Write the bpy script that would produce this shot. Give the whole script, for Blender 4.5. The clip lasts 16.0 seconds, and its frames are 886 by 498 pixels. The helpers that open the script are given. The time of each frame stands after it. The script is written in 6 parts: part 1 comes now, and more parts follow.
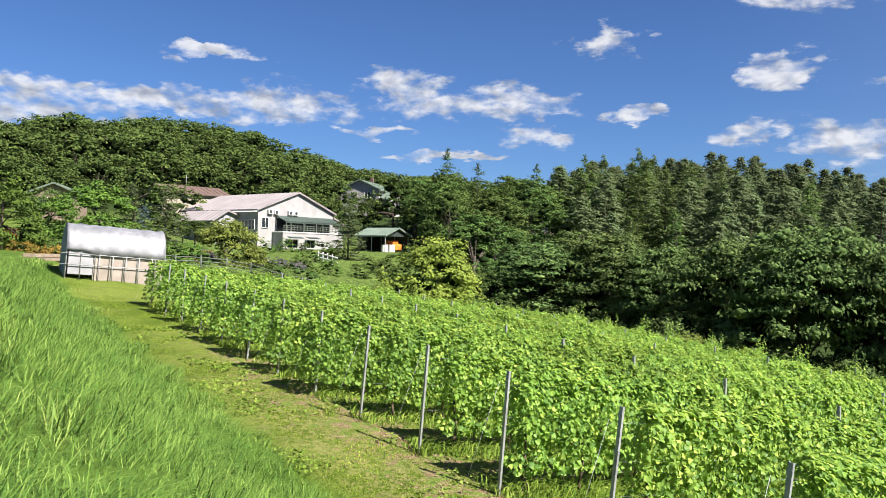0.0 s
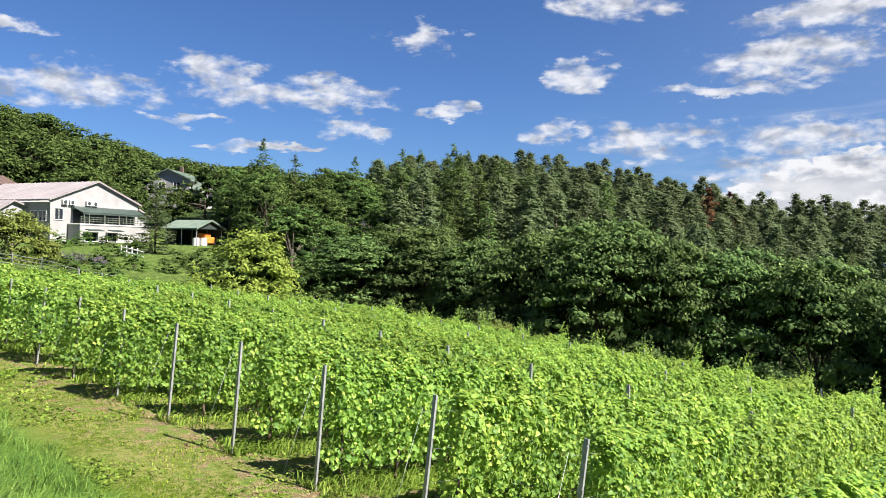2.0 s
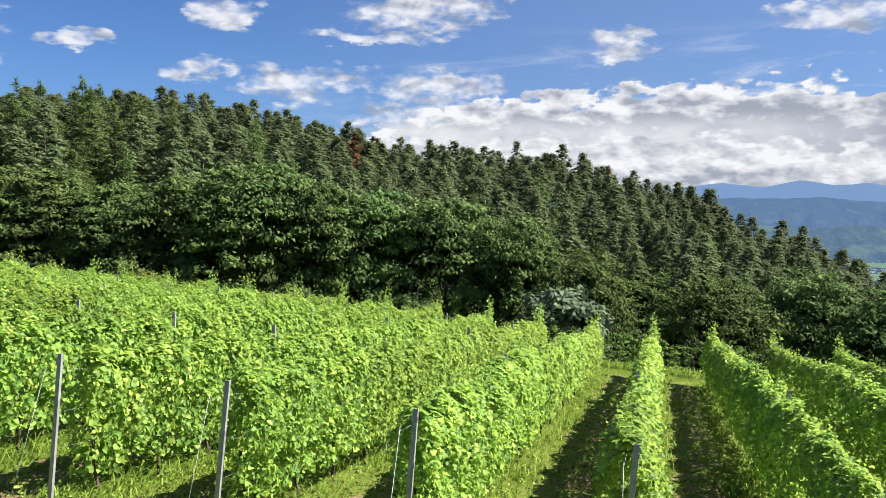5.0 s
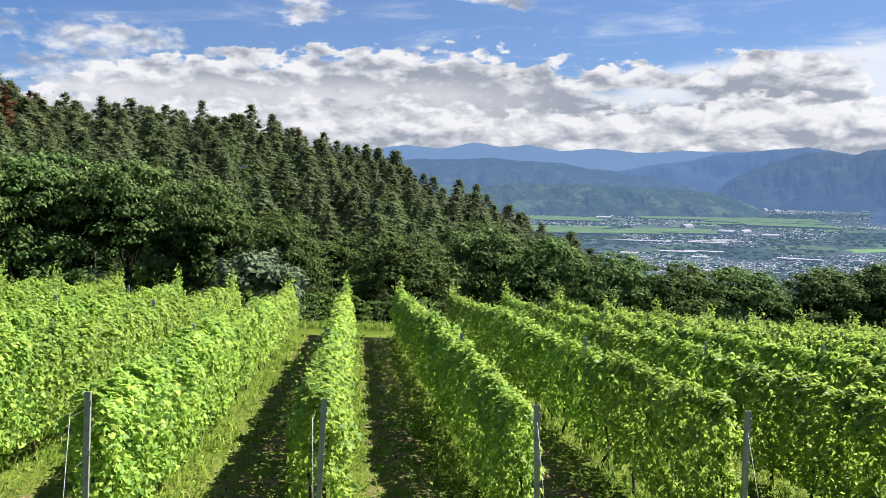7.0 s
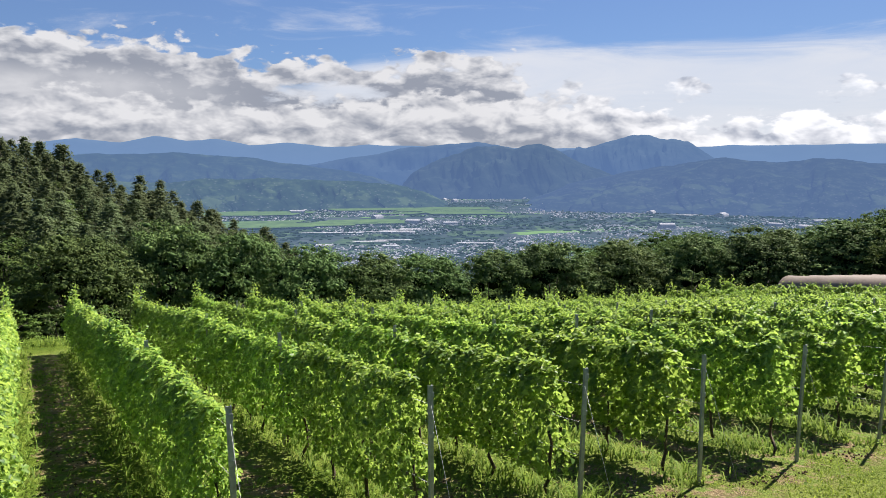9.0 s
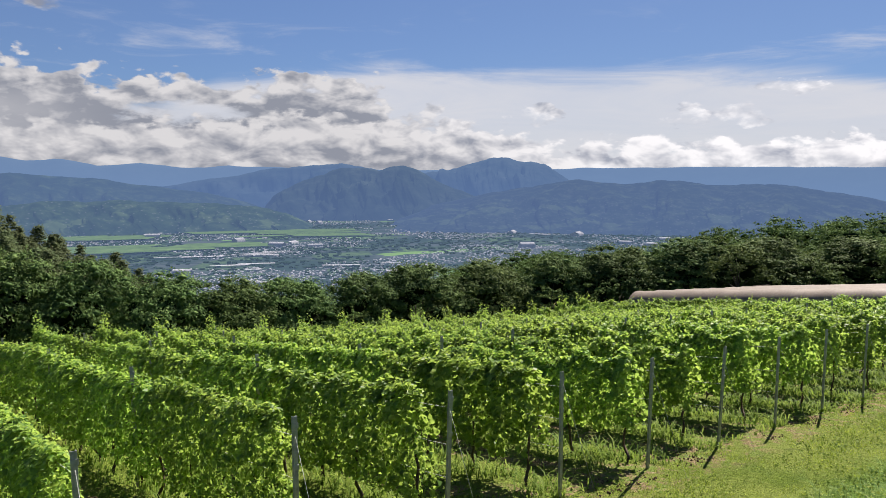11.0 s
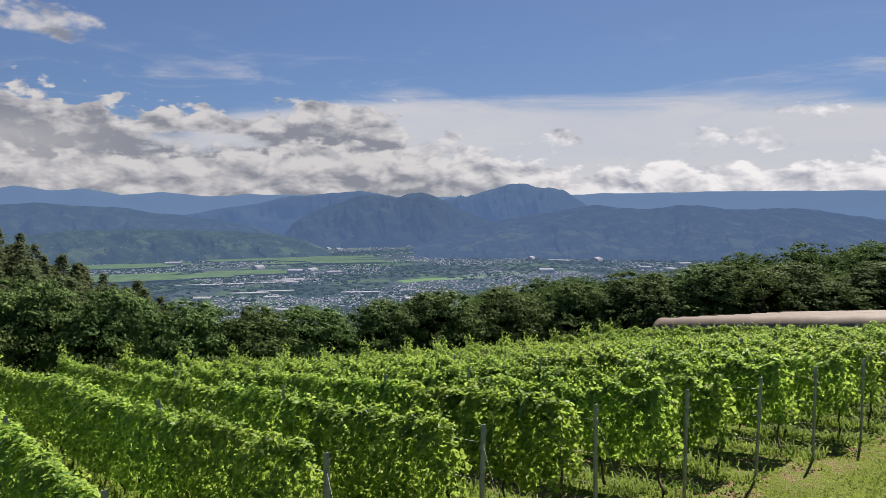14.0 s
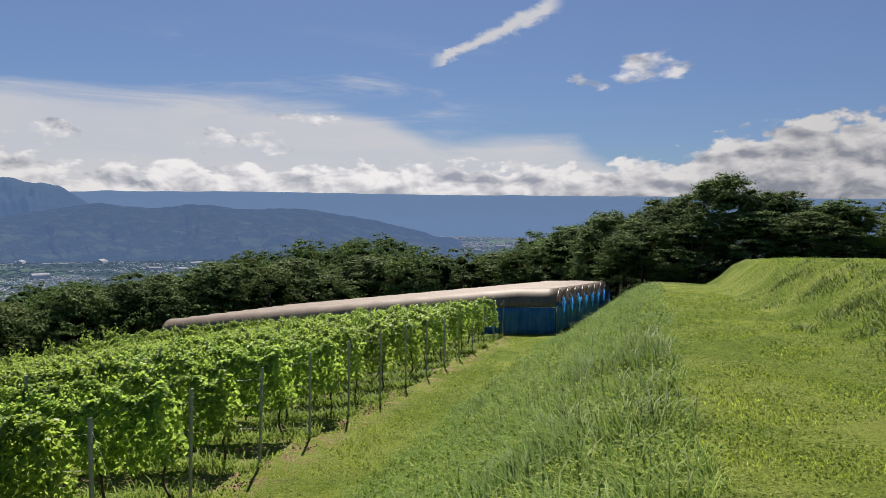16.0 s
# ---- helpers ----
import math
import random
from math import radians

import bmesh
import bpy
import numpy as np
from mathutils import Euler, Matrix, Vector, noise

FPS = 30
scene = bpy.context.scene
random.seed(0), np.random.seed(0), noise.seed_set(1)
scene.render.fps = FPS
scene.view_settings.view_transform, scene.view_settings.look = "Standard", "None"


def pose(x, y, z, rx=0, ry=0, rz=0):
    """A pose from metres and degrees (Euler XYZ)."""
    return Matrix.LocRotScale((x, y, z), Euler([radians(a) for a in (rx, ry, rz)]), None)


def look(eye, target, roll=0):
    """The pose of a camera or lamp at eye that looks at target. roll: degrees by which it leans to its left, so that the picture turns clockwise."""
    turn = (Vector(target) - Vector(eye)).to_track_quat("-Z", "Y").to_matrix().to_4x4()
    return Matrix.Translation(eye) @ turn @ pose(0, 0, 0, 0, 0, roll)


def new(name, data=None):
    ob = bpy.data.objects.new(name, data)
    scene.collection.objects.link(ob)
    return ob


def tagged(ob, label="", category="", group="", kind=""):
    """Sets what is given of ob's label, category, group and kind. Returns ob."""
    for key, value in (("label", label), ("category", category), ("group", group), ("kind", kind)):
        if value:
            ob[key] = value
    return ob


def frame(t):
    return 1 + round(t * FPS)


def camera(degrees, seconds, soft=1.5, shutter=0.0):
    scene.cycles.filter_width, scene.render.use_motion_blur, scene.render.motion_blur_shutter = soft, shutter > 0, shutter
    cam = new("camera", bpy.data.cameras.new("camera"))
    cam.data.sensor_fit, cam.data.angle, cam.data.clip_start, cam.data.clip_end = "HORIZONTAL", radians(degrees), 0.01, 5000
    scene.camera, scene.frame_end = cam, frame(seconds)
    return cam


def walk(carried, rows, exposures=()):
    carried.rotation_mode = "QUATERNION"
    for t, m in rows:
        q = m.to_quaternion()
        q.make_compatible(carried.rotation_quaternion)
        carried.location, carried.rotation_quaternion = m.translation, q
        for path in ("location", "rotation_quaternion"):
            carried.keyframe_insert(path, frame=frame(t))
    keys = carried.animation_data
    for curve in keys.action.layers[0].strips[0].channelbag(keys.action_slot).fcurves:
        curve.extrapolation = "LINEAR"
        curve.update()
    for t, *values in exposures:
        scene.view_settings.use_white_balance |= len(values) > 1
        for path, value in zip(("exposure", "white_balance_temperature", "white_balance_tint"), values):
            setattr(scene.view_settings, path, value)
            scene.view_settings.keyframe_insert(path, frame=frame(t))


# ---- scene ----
cam = camera(60.93, 16.0, soft=0.5)
ROWS = [  # seconds, x, y, z, heading, pitch, lean
    (0.0, -0.520, 0.478, 3.330, 56.07, 0.12, -1.25),
    (0.5, -0.523, 0.483, 3.340, 52.84, 0.04, -1.13),
    (1.0, -0.504, 0.493, 3.334, 49.79, 0.05, -1.09),
    (1.5, -0.501, 0.511, 3.333, 46.09, 0.02, -1.08),
    (2.0, -0.480, 0.509, 3.337, 42.37, -0.15, -1.04),
    (2.5, -0.492, 0.523, 3.328, 38.03, -0.79, -0.98),
    (3.0, -0.453, 0.521, 3.322, 34.15, -1.40, -0.87),
    (5.5, -0.207, 0.453, 3.347, 10.98, -4.83, -0.30),
    (6.0, -0.177, 0.450, 3.348, 5.17, -5.72, -0.19),
    (6.5, -0.139, 0.444, 3.346, -0.84, -6.54, -0.17),
    (7.0, -0.105, 0.439, 3.348, -6.60, -6.93, -0.14),
    (7.5, -0.089, 0.407, 3.353, -12.29, -7.09, -0.00),
    (8.0, -0.075, 0.401, 3.351, -17.97, -7.20, 0.01),
    (8.5, -0.036, 0.403, 3.346, -23.77, -7.28, 0.04),
    (9.0, -0.010, 0.387, 3.348, -29.64, -7.35, 0.04),
    (9.5, 0.006, 0.361, 3.362, -34.55, -7.42, 0.02),
    (10.0, 0.009, 0.352, 3.368, -38.34, -7.41, 0.03),
    (12.5, -0.000, 0.350, 3.459, -40.15, -3.90, 0.33),
    (13.0, 0.035, 0.385, 3.453, -39.52, -3.81, 0.28),
    (13.5, 0.135, 0.515, 3.453, -38.34, -3.77, 0.34),
    (14.0, -0.031, 0.571, 3.450, -38.48, -3.71, 0.31),
    (14.5, -0.082, 0.536, 3.450, -40.96, -3.73, 0.26),
    (15.0, -0.017, 0.503, 3.436, -50.83, -3.77, 0.04),
    (15.5, 0.027, 0.472, 3.436, -64.17, -3.87, -0.25),
    (16.0, 0.085, 0.446, 3.437, -74.46, -3.64, -0.69),
]
walk(cam, [(t, pose(x, y, z, 90 + pitch, lean, heading)) for t, x, y, z, heading, pitch, lean in ROWS],
     exposures=[(0.0, 1.80, 6500, 10), (3.0, 1.86, 6500, 10), (6.0, 1.84, 6500, 10), (9.0, 1.60, 6550, 11), (13.0, 1.28, 6800, 13), (16.0, 1.18, 6800, 12)])

# ---- sun and sky ----
SUN_HEADING, SUN_HEIGHT = -70.0, 47.0      # degrees: to the left of +y, above the horizon
rng = np.random.default_rng(7)


def bearing(deg, r, z=0.0):
    """A place r metres from the foot of the camera's stand, deg to the left of +y."""
    a = radians(deg)
    return Vector((-r * math.sin(a), 0.45 + r * math.cos(a), z))


sun = new("sun", bpy.data.lights.new("sun", "SUN"))
sun.data.energy, sun.data.angle, sun.data.color = 4.8, radians(0.55), (1.0, 0.93, 0.84)
sd = Vector((-math.sin(radians(SUN_HEADING)) * math.cos(radians(SUN_HEIGHT)),
             math.cos(radians(SUN_HEADING)) * math.cos(radians(SUN_HEIGHT)), math.sin(radians(SUN_HEIGHT))))
sun.matrix_world = look(sd * 200, (0, 0, 0))


class Tree:
    """A small wrapper for node trees."""

    def __init__(self, tree):
        self.t = tree
        tree.nodes.clear()

    def add(self, kind, values=None, **props):
        n = self.t.nodes.new(kind)
        for k, v in props.items():
            setattr(n, k, v)
        for k, v in (values or {}).items():
            if isinstance(v, bpy.types.NodeSocket):
                self.t.links.new(v, n.inputs[k])
            else:
                n.inputs[k].default_value = v
        return n

    def math(self, op, a, b=0.0, c=0.0, clamp=False):
        n = self.add("ShaderNodeMath", {0: a, 1: b, 2: c}, operation=op, use_clamp=clamp)
        return n.outputs[0]

    def smooth(self, v, lo, hi):
        n = self.add("ShaderNodeMapRange", {0: v, 1: lo, 2: hi, 3: 0.0, 4: 1.0}, interpolation_type="SMOOTHSTEP")
        return n.outputs[0]

    def noise(self, vec, scale, detail=4.0, rough=0.55, distort=0.0):
        n = self.add("ShaderNodeTexNoise", {"Scale": scale, "Detail": detail, "Roughness": rough, "Distortion": distort})
        if vec is not None:
            self.t.links.new(vec, n.inputs["Vector"])
        return n.outputs[0]

    def mix(self, f, a, b, blend="MIX"):
        n = self.add("ShaderNodeMix", data_type="RGBA", blend_type=blend)
        for i, v in ((0, f), (6, a), (7, b)):
            if isinstance(v, bpy.types.NodeSocket):
                self.t.links.new(v, n.inputs[i])
            elif i == 0:
                n.inputs[i].default_value = v
            else:
                n.inputs[i].default_value = (*v[:3], 1.0)
        return n.outputs[2]

    def link(self, a, b):
        self.t.links.new(a, b)


world = bpy.data.worlds.new("sky")
world.use_nodes = True
scene.world = world
w = Tree(world.node_tree)
tc = w.add("ShaderNodeTexCoord").outputs["Generated"]
sky = w.add("ShaderNodeTexSky", sky_type="NISHITA", sun_disc=False, sun_elevation=radians(SUN_HEIGHT),
            sun_rotation=radians(-SUN_HEADING), altitude=850.0, air_density=1.0, dust_density=0.6, ozone_density=1.6)
sep = w.add("ShaderNodeSeparateXYZ", {0: tc})
X, Y, Z = sep.outputs
azim = w.math("MULTIPLY", w.math("ARCTAN2", w.math("MULTIPLY", X, -1.0), Y), 57.2958)      # degrees to the left of +y
elev = w.math("MULTIPLY", w.math("ARCSINE", Z), 57.2958)

drift = w.add("ShaderNodeSeparateXYZ", {0: w.add("ShaderNodeTexNoise", {"Vector": w.add("ShaderNodeCombineXYZ", {0: w.math("MULTIPLY", azim, 0.16), 1: w.math("MULTIPLY", elev, 0.42), 2: 2.0}).outputs[0],
                                                                     "Scale": 1.6, "Detail": 6.0, "Roughness": 0.6}).outputs[1]})
bent_az = w.math("MULTIPLY_ADD", w.math("SUBTRACT", drift.outputs[0], 0.5), 9.0, azim)
bent_el = w.math("MULTIPLY_ADD", w.math("SUBTRACT", drift.outputs[1], 0.5), 3.6, elev)


def blob(a, e, wa, we):
    """A soft oval patch of the sky: heading, height, half widths, degrees."""
    da = w.math("DIVIDE", w.math("SUBTRACT", bent_az, a), wa)
    de = w.math("DIVIDE", w.math("SUBTRACT", bent_el, e), we)
    d = w.math("ADD", w.math("MULTIPLY", da, da), w.math("MULTIPLY", de, de))
    return w.smooth(d, 1.0, 0.0)


def plus(parts):
    out = parts[0]
    for p in parts[1:]:
        out = w.math("MAXIMUM", out, p)
    return out


# heading and height of a point of the sky as flat coordinates, so that clouds near the horizon stay level
def flat(ka, ke, up, layer, side=0.0):
    return w.add("ShaderNodeCombineXYZ", {0: w.math("MULTIPLY_ADD", azim, ka, side), 1: w.math("MULTIPLY_ADD", elev, ke, up), 2: layer}).outputs[0]


def outline(stops):
    """The upper edge of a layer of cloud: (heading, height) pairs from the right to the left."""
    n = w.add("ShaderNodeValToRGB", {0: w.math("DIVIDE", w.math("ADD", azim, 125.0), 165.0)})
    el = n.color_ramp.elements
    while len(el) < len(stops):
        el.new(0.5)
    for e, (a, h) in zip(el, sorted(stops)):
        v = (h + 4.0) / 14.0
        e.position, e.color = (a + 125.0) / 165.0, (v, v, v, 1.0)
    return w.math("MULTIPLY_ADD", n.outputs[0], 14.0, -4.0)


def billow(layer, up=0.0, side=0.0):
    """Heaped, rounded cloud texture, read a little higher up and nearer to the sun for up and side."""
    v = flat(0.055, 0.105, up, layer, side)
    soft = w.noise(v, 8.5, 8.0, 0.56, 0.15)
    bent = w.add("ShaderNodeVectorMath", {0: w.add("ShaderNodeTexNoise", {"Vector": v, "Scale": 18.0, "Detail": 4.0}).outputs[1], 1: (0.08, 0.08, 0.0), 2: v}, operation="MULTIPLY_ADD").outputs[0]
    d1 = w.add("ShaderNodeTexVoronoi", {"Vector": bent, "Scale": 9.0}, feature="SMOOTH_F1").outputs["Distance"]
    d2 = w.add("ShaderNodeTexVoronoi", {"Vector": bent, "Scale": 24.0}, feature="SMOOTH_F1").outputs["Distance"]
    heap = w.math("SUBTRACT", 1.0, w.math("MULTIPLY_ADD", d1, 0.70, w.math("MULTIPLY", d2, 0.40)))
    return w.math("ADD", w.math("MULTIPLY", soft, 0.62), w.math("MULTIPLY", heap, 0.38))


def mound(layer, up=0.0, side=0.0):
    """The broad swellings of a cloud, for its light and shade."""
    v = flat(0.055, 0.105, up, layer, side)
    d = w.add("ShaderNodeTexVoronoi", {"Vector": v, "Scale": 8.0, "Smoothness": 1.0}, feature="SMOOTH_F1").outputs["Distance"]
    return w.math("SUBTRACT", w.noise(v, 7.5, 3.5, 0.55, 0.3), w.math("MULTIPLY", d, 0.35))


def bank(top, layer, ragged, shade, deep):
    """A bank of cumulus under the given outline. Returns its cover and how far the sun lights it."""
    b0 = billow(layer)
    n_big = w.noise(flat(0.05, 0.11, 0.0, layer + 9.0), 3.2, 3.0, 0.5)
    d = w.math("ADD", w.math("SUBTRACT", top, elev), w.math("MULTIPLY", w.math("SUBTRACT", b0, 0.56), ragged))
    belly = w.math("ADD", d, w.math("MULTIPLY", w.math("SUBTRACT", n_big, 0.5), 4.0))
    light = w.math("SUBTRACT", 0.96, w.math("MULTIPLY", w.smooth(belly, 0.2, deep), shade))
    light = w.math("ADD", light, w.math("MULTIPLY", w.math("SUBTRACT", mound(layer), mound(layer, 0.055, -0.03)), 2.6))
    light = w.math("ADD", light, w.math("MULTIPLY", w.math("SUBTRACT", b0, 0.56), 1.4), clamp=True)
    return w.smooth(d, -0.15, 0.60), light


# the upper bank over the valley's left, and the low heaps all along the far mountains
upper, upper_lit = bank(outline([(30, -2), (22.5, 4.2), (21, 5.5), (17, 6.8), (13, 7.5), (10, 8.3), (6, 7.8), (0, 8.4), (-4.2, 8.6), (-9.7, 8.3), (-14, 7.5), (-17.2, 7.0), (-22, 7.4),
                                 (-25, 6.7), (-28.4, 7.9), (-32.5, 7.7), (-35.3, 6.8), (-36.4, 5.0), (-38, 1.5), (-42, -3)]), 4.0, 8.0, 0.90, 2.6)
low, low_lit = bank(outline([(26, 2.0), (12, 4.6), (0, 4.7), (-10, 3.9), (-17, 3.5), (-21, 4.0), (-26, 4.2), (-31, 4.7), (-36.5, 4.3), (-42.4, 4.3), (-45.7, 3.2), (-49.5, 2.1), (-52, 2.7), (-55, 3.2),
                             (-57.7, 2.5), (-61, 2.8), (-65, 2.6), (-68.4, 3.2), (-77.7, 3.2), (-86, 2.9), (-91.7, 3.7), (-95.4, 5.4), (-99, 6.1), (-101, 6.6), (-105, 6.1), (-125, 8)]), 11.0, 6.0, 0.45, 2.8)
upper = w.math("MULTIPLY", upper, w.math("SUBTRACT", 1.0, w.math("MULTIPLY", blob(-21.4, 4.5, 4.6, 0.95), 0.9)))
# below the dark bellies on the left the air is filled with bright thin cloud
pale = w.math("MULTIPLY", w.smooth(elev, 6.2, 4.6), w.smooth(azim, -18.0, -2.0))
upper_lit = w.math("MAXIMUM", upper_lit, w.math("MULTIPLY", pale, w.math("MULTIPLY_ADD", mound(31.0), 0.9, 0.30)))
# the single clouds above the hill and over the path
SINGLES = [(59.1, 11.7, 4.6, 2.4), (52.5, 11.2, 8.0, 1.9), (69.2, 10.4, 7.6, 2.0), (78.0, 10.4, 9.5, 1.4), (86.0, 9.1, 11.0, 2.5), (61.2, 8.7, 5.0, 0.6), (56.4, 7.0, 6.0, 0.5), (49.6, 8.8, 3.4, 1.3),
           (32.2, 13.0, 3.0, 2.2), (43.7, 15.4, 3.2, 1.3), (27.6, 8.0, 6.2, 2.3), (34.0, 8.5, 3.4, 1.2), (73.0, 13.7, 4.0, 0.8), (30.0, 17.7, 7.0, 1.8), (17.8, 13.5, 8.6, 2.0), (21.0, 11.5, 8.0, 0.95),
           (15.5, 15.8, 8.0, 1.6), (17.6, 8.0, 8.4, 2.1), (15.5, 5.6, 10.0, 2.0), (3.4, 11.0, 3.6, 1.2), (4.1, 10.1, 3.0, 0.7), (-10.7, 11.8, 5.6, 1.5), (42.0, 10.2, 3.4, 0.7),
           (-57.3, 4.5, 2.3, 1.2), (-60.6, 4.4, 2.7, 1.0), (-38.4, 4.8, 1.7, 1.0), (-47.0, 4.3, 2.6, 1.2), (-64.4, 6.0, 3.2, 0.7), (-89.5, 9.9, 4.0, 1.5), (-85.3, 8.65, 1.4, 0.9)]
cover = plus([blob(*b) for b in SINGLES])
c0 = billow(20.0)
dens = w.math("ADD", w.math("MULTIPLY", cover, 1.15), w.math("MULTIPLY_ADD", w.math("SUBTRACT", c0, 0.56), 4.2, -0.36))
single = w.math("MULTIPLY", w.smooth(dens, -0.25, 0.95), w.math("MULTIPLY", w.smooth(cover, 0.0, 0.5), 0.90))
single_lit = w.math("ADD", w.math("MULTIPLY_ADD", w.smooth(dens, 0.1, 0.9), 0.12, 0.62), w.math("MULTIPLY", w.math("SUBTRACT", mound(20.0), mound(20.0, 0.05, -0.03)), 2.8), clamp=True)
mask = plus([upper, low, single])
lit = w.add("ShaderNodeMix", {0: upper, 2: single_lit, 3: upper_lit}).outputs[0]
lit = w.add("ShaderNodeMix", {0: low, 2: lit, 3: low_lit}).outputs[0]
# thin high veil, its streaks, and the feather of ice cloud
wisp = w.noise(flat(0.035, 0.2, 0.0, 3.0), 2.2, 9.0, 0.62, 0.6)
veil_top = outline([(0, -2), (-12, 3), (-24, 7.0), (-36, 8.2), (-47, 7.7), (-59, 7.5), (-66, 7.1), (-70, 6.2), (-73.5, 4.6), (-75, 4.2), (-79, 4.9), (-84, 4.9), (-87, 3.0), (-92, -2)])
veil = w.smooth(w.math("ADD", w.math("SUBTRACT", veil_top, elev), w.math("MULTIPLY", w.math("SUBTRACT", wisp, 0.5), 3.4)), -0.5, 1.4)
veil = w.math("MULTIPLY", veil, w.math("MULTIPLY_ADD", wisp, 0.5, 0.60))
streaks = w.math("MULTIPLY", w.smooth(wisp, 0.50, 0.78), w.math("MULTIPLY", w.smooth(elev, 13.0, 8.5), w.math("MULTIPLY", w.smooth(azim, 40.0, -10.0), w.smooth(azim, -86.0, -66.0))))
veil = w.math("MAXIMUM", veil, w.math("MULTIPLY", streaks, 0.72))
sa = w.math("ADD", azim, 78.3)
feather = w.math("SUBTRACT", w.math("SUBTRACT", elev, 12.4), w.math("MULTIPLY", sa, -0.45))
feather = w.math("ADD", feather, w.math("MULTIPLY", w.math("SUBTRACT", w.noise(flat(0.2, 0.35, 0.0, 6.0), 3.0, 7.0, 0.62, 0.4), 0.5), 1.9))
feather = w.math("MULTIPLY", w.smooth(w.math("ABSOLUTE", feather), w.math("MULTIPLY_ADD", sa, -0.06, 0.75), 0.15), w.smooth(w.math("ABSOLUTE", sa), 5.2, 3.6))
veil = w.math("MAXIMUM", veil, w.math("MULTIPLY", feather, 0.95))
# towards the sun the clouds shine more
glare = w.math("MULTIPLY_ADD", blob(-66.0, 8.0, 36, 16), 0.42, 0.95)
cloud_col = w.mix(lit, (2.6, 2.85, 3.45), (6.5, 6.55, 6.8))
cloud_col = w.mix(1.0, cloud_col, w.add("ShaderNodeCombineColor", {0: glare, 1: glare, 2: glare}).outputs[0], "MULTIPLY")
blue = w.mix(1.0, sky.outputs[0], (0.365, 0.535, 0.82), "MULTIPLY")
blue = w.mix(w.math("MULTIPLY_ADD", w.smooth(azim, -20.0, -65.0), 0.10, w.math("MULTIPLY", w.smooth(azim, 40.0, 0.0), 0.34)), blue, (1.9, 2.55, 3.85))
base = w.mix(veil, blue, (6.1, 6.3, 6.8))
full = w.mix(1.0, w.mix(mask, base, cloud_col), (0.84, 0.84, 0.84), "MULTIPLY")
bg = w.add("ShaderNodeBackground", {"Color": full, "Strength": 0.05})
out = w.add("ShaderNodeOutputWorld")
w.link(bg.outputs[0], out.inputs[0])


# ---- materials ----
def material(name):
    m = bpy.data.materials.new(name)
    m.use_nodes = True
    return m, Tree(m.node_tree)


def finish(t, shader, disp=None):
    o = t.add("ShaderNodeOutputMaterial")
    t.link(shader, o.inputs[0])


def ramp(t, fac, stops):
    n = t.add("ShaderNodeValToRGB", {0: fac})
    el = n.color_ramp.elements
    while len(el) < len(stops):
        el.new(0.5)
    for e, (p, c) in zip(el, stops):
        e.position, e.color = p, (*c, 1.0)
    return n.outputs[0]


def leaf_mat(name, dark, light, tip, through_light=0.35, scale=0.5, rough=0.55, yellow=None, spec=0.06, each=0.55, tone=0.84, glow=0.3, lit_through=None, hue=0.028):
    """Leaves: each its own tone, with patches of old and young growth and light that shines through."""
    m, t = material(name)
    isl = t.add("ShaderNodeNewGeometry").outputs["Random Per Island"]
    pos = t.add("ShaderNodeNewGeometry").outputs["Position"]
    big = t.noise(pos, scale, 3.0)
    obj = t.add("ShaderNodeObjectInfo").outputs["Random"]
    f = t.math("ADD", t.math("MULTIPLY", isl, each), t.math("MULTIPLY", t.math("SUBTRACT", big, 0.3 - (0.55 - each) * 0.6), 0.8), clamp=True)
    c = ramp(t, f, [(0.0, dark), (0.6, light), (1.0, tip)])
    if yellow:
        c = t.mix(t.smooth(isl, 0.95, 1.0), c, yellow)
    hsv = t.add("ShaderNodeHueSaturation", {"Hue": t.math("MULTIPLY_ADD", obj, hue, 0.492 - hue / 2), "Saturation": 1.0,
                                            "Value": t.math("MULTIPLY_ADD", obj, 0.36 * tone, 0.64 * tone), "Color": c})
    b = t.add("ShaderNodeBsdfPrincipled", {"Base Color": hsv.outputs[0], "Roughness": rough, "Specular IOR Level": spec})
    tr = t.add("ShaderNodeBsdfTranslucent", {"Color": t.mix(glow, hsv.outputs[0], lit_through or tip)})
    mx = t.add("ShaderNodeMixShader", {0: through_light, 1: b.outputs[0], 2: tr.outputs[0]})
    finish(t, mx.outputs[0])
    return m


def rough_mat(name, a, b, scale=3.0, rough=0.8, bump=0.0, metal=0.0, fine=40.0, per_object=0.0):
    """A surface of two tones with stains and fine grain."""
    m, t = material(name)
    pos = t.add("ShaderNodeTexCoord").outputs["Object"]
    n = t.noise(pos, scale, 6.0, 0.6)
    g = t.noise(pos, fine, 3.0, 0.6)
    f = t.math("ADD", t.smooth(n, 0.3, 0.7), t.math("MULTIPLY", t.math("SUBTRACT", g, 0.5), 0.5), clamp=True)
    c = t.mix(f, [0.84 * v for v in a], [0.84 * v for v in b])
    if per_object:
        r = t.add("ShaderNodeObjectInfo").outputs["Random"]
        c = t.add("ShaderNodeHueSaturation", {"Value": t.math("MULTIPLY_ADD", r, per_object, 1 - per_object / 2), "Color": c}).outputs[0]
    s = t.add("ShaderNodeBsdfPrincipled", {"Base Color": c, "Roughness": rough, "Metallic": metal})
    if bump:
        bn = t.add("ShaderNodeBump", {"Strength": bump, "Distance": 0.02, "Height": g})
        t.link(bn.outputs[0], s.inputs["Normal"])
    finish(t, s.outputs[0])
    return m


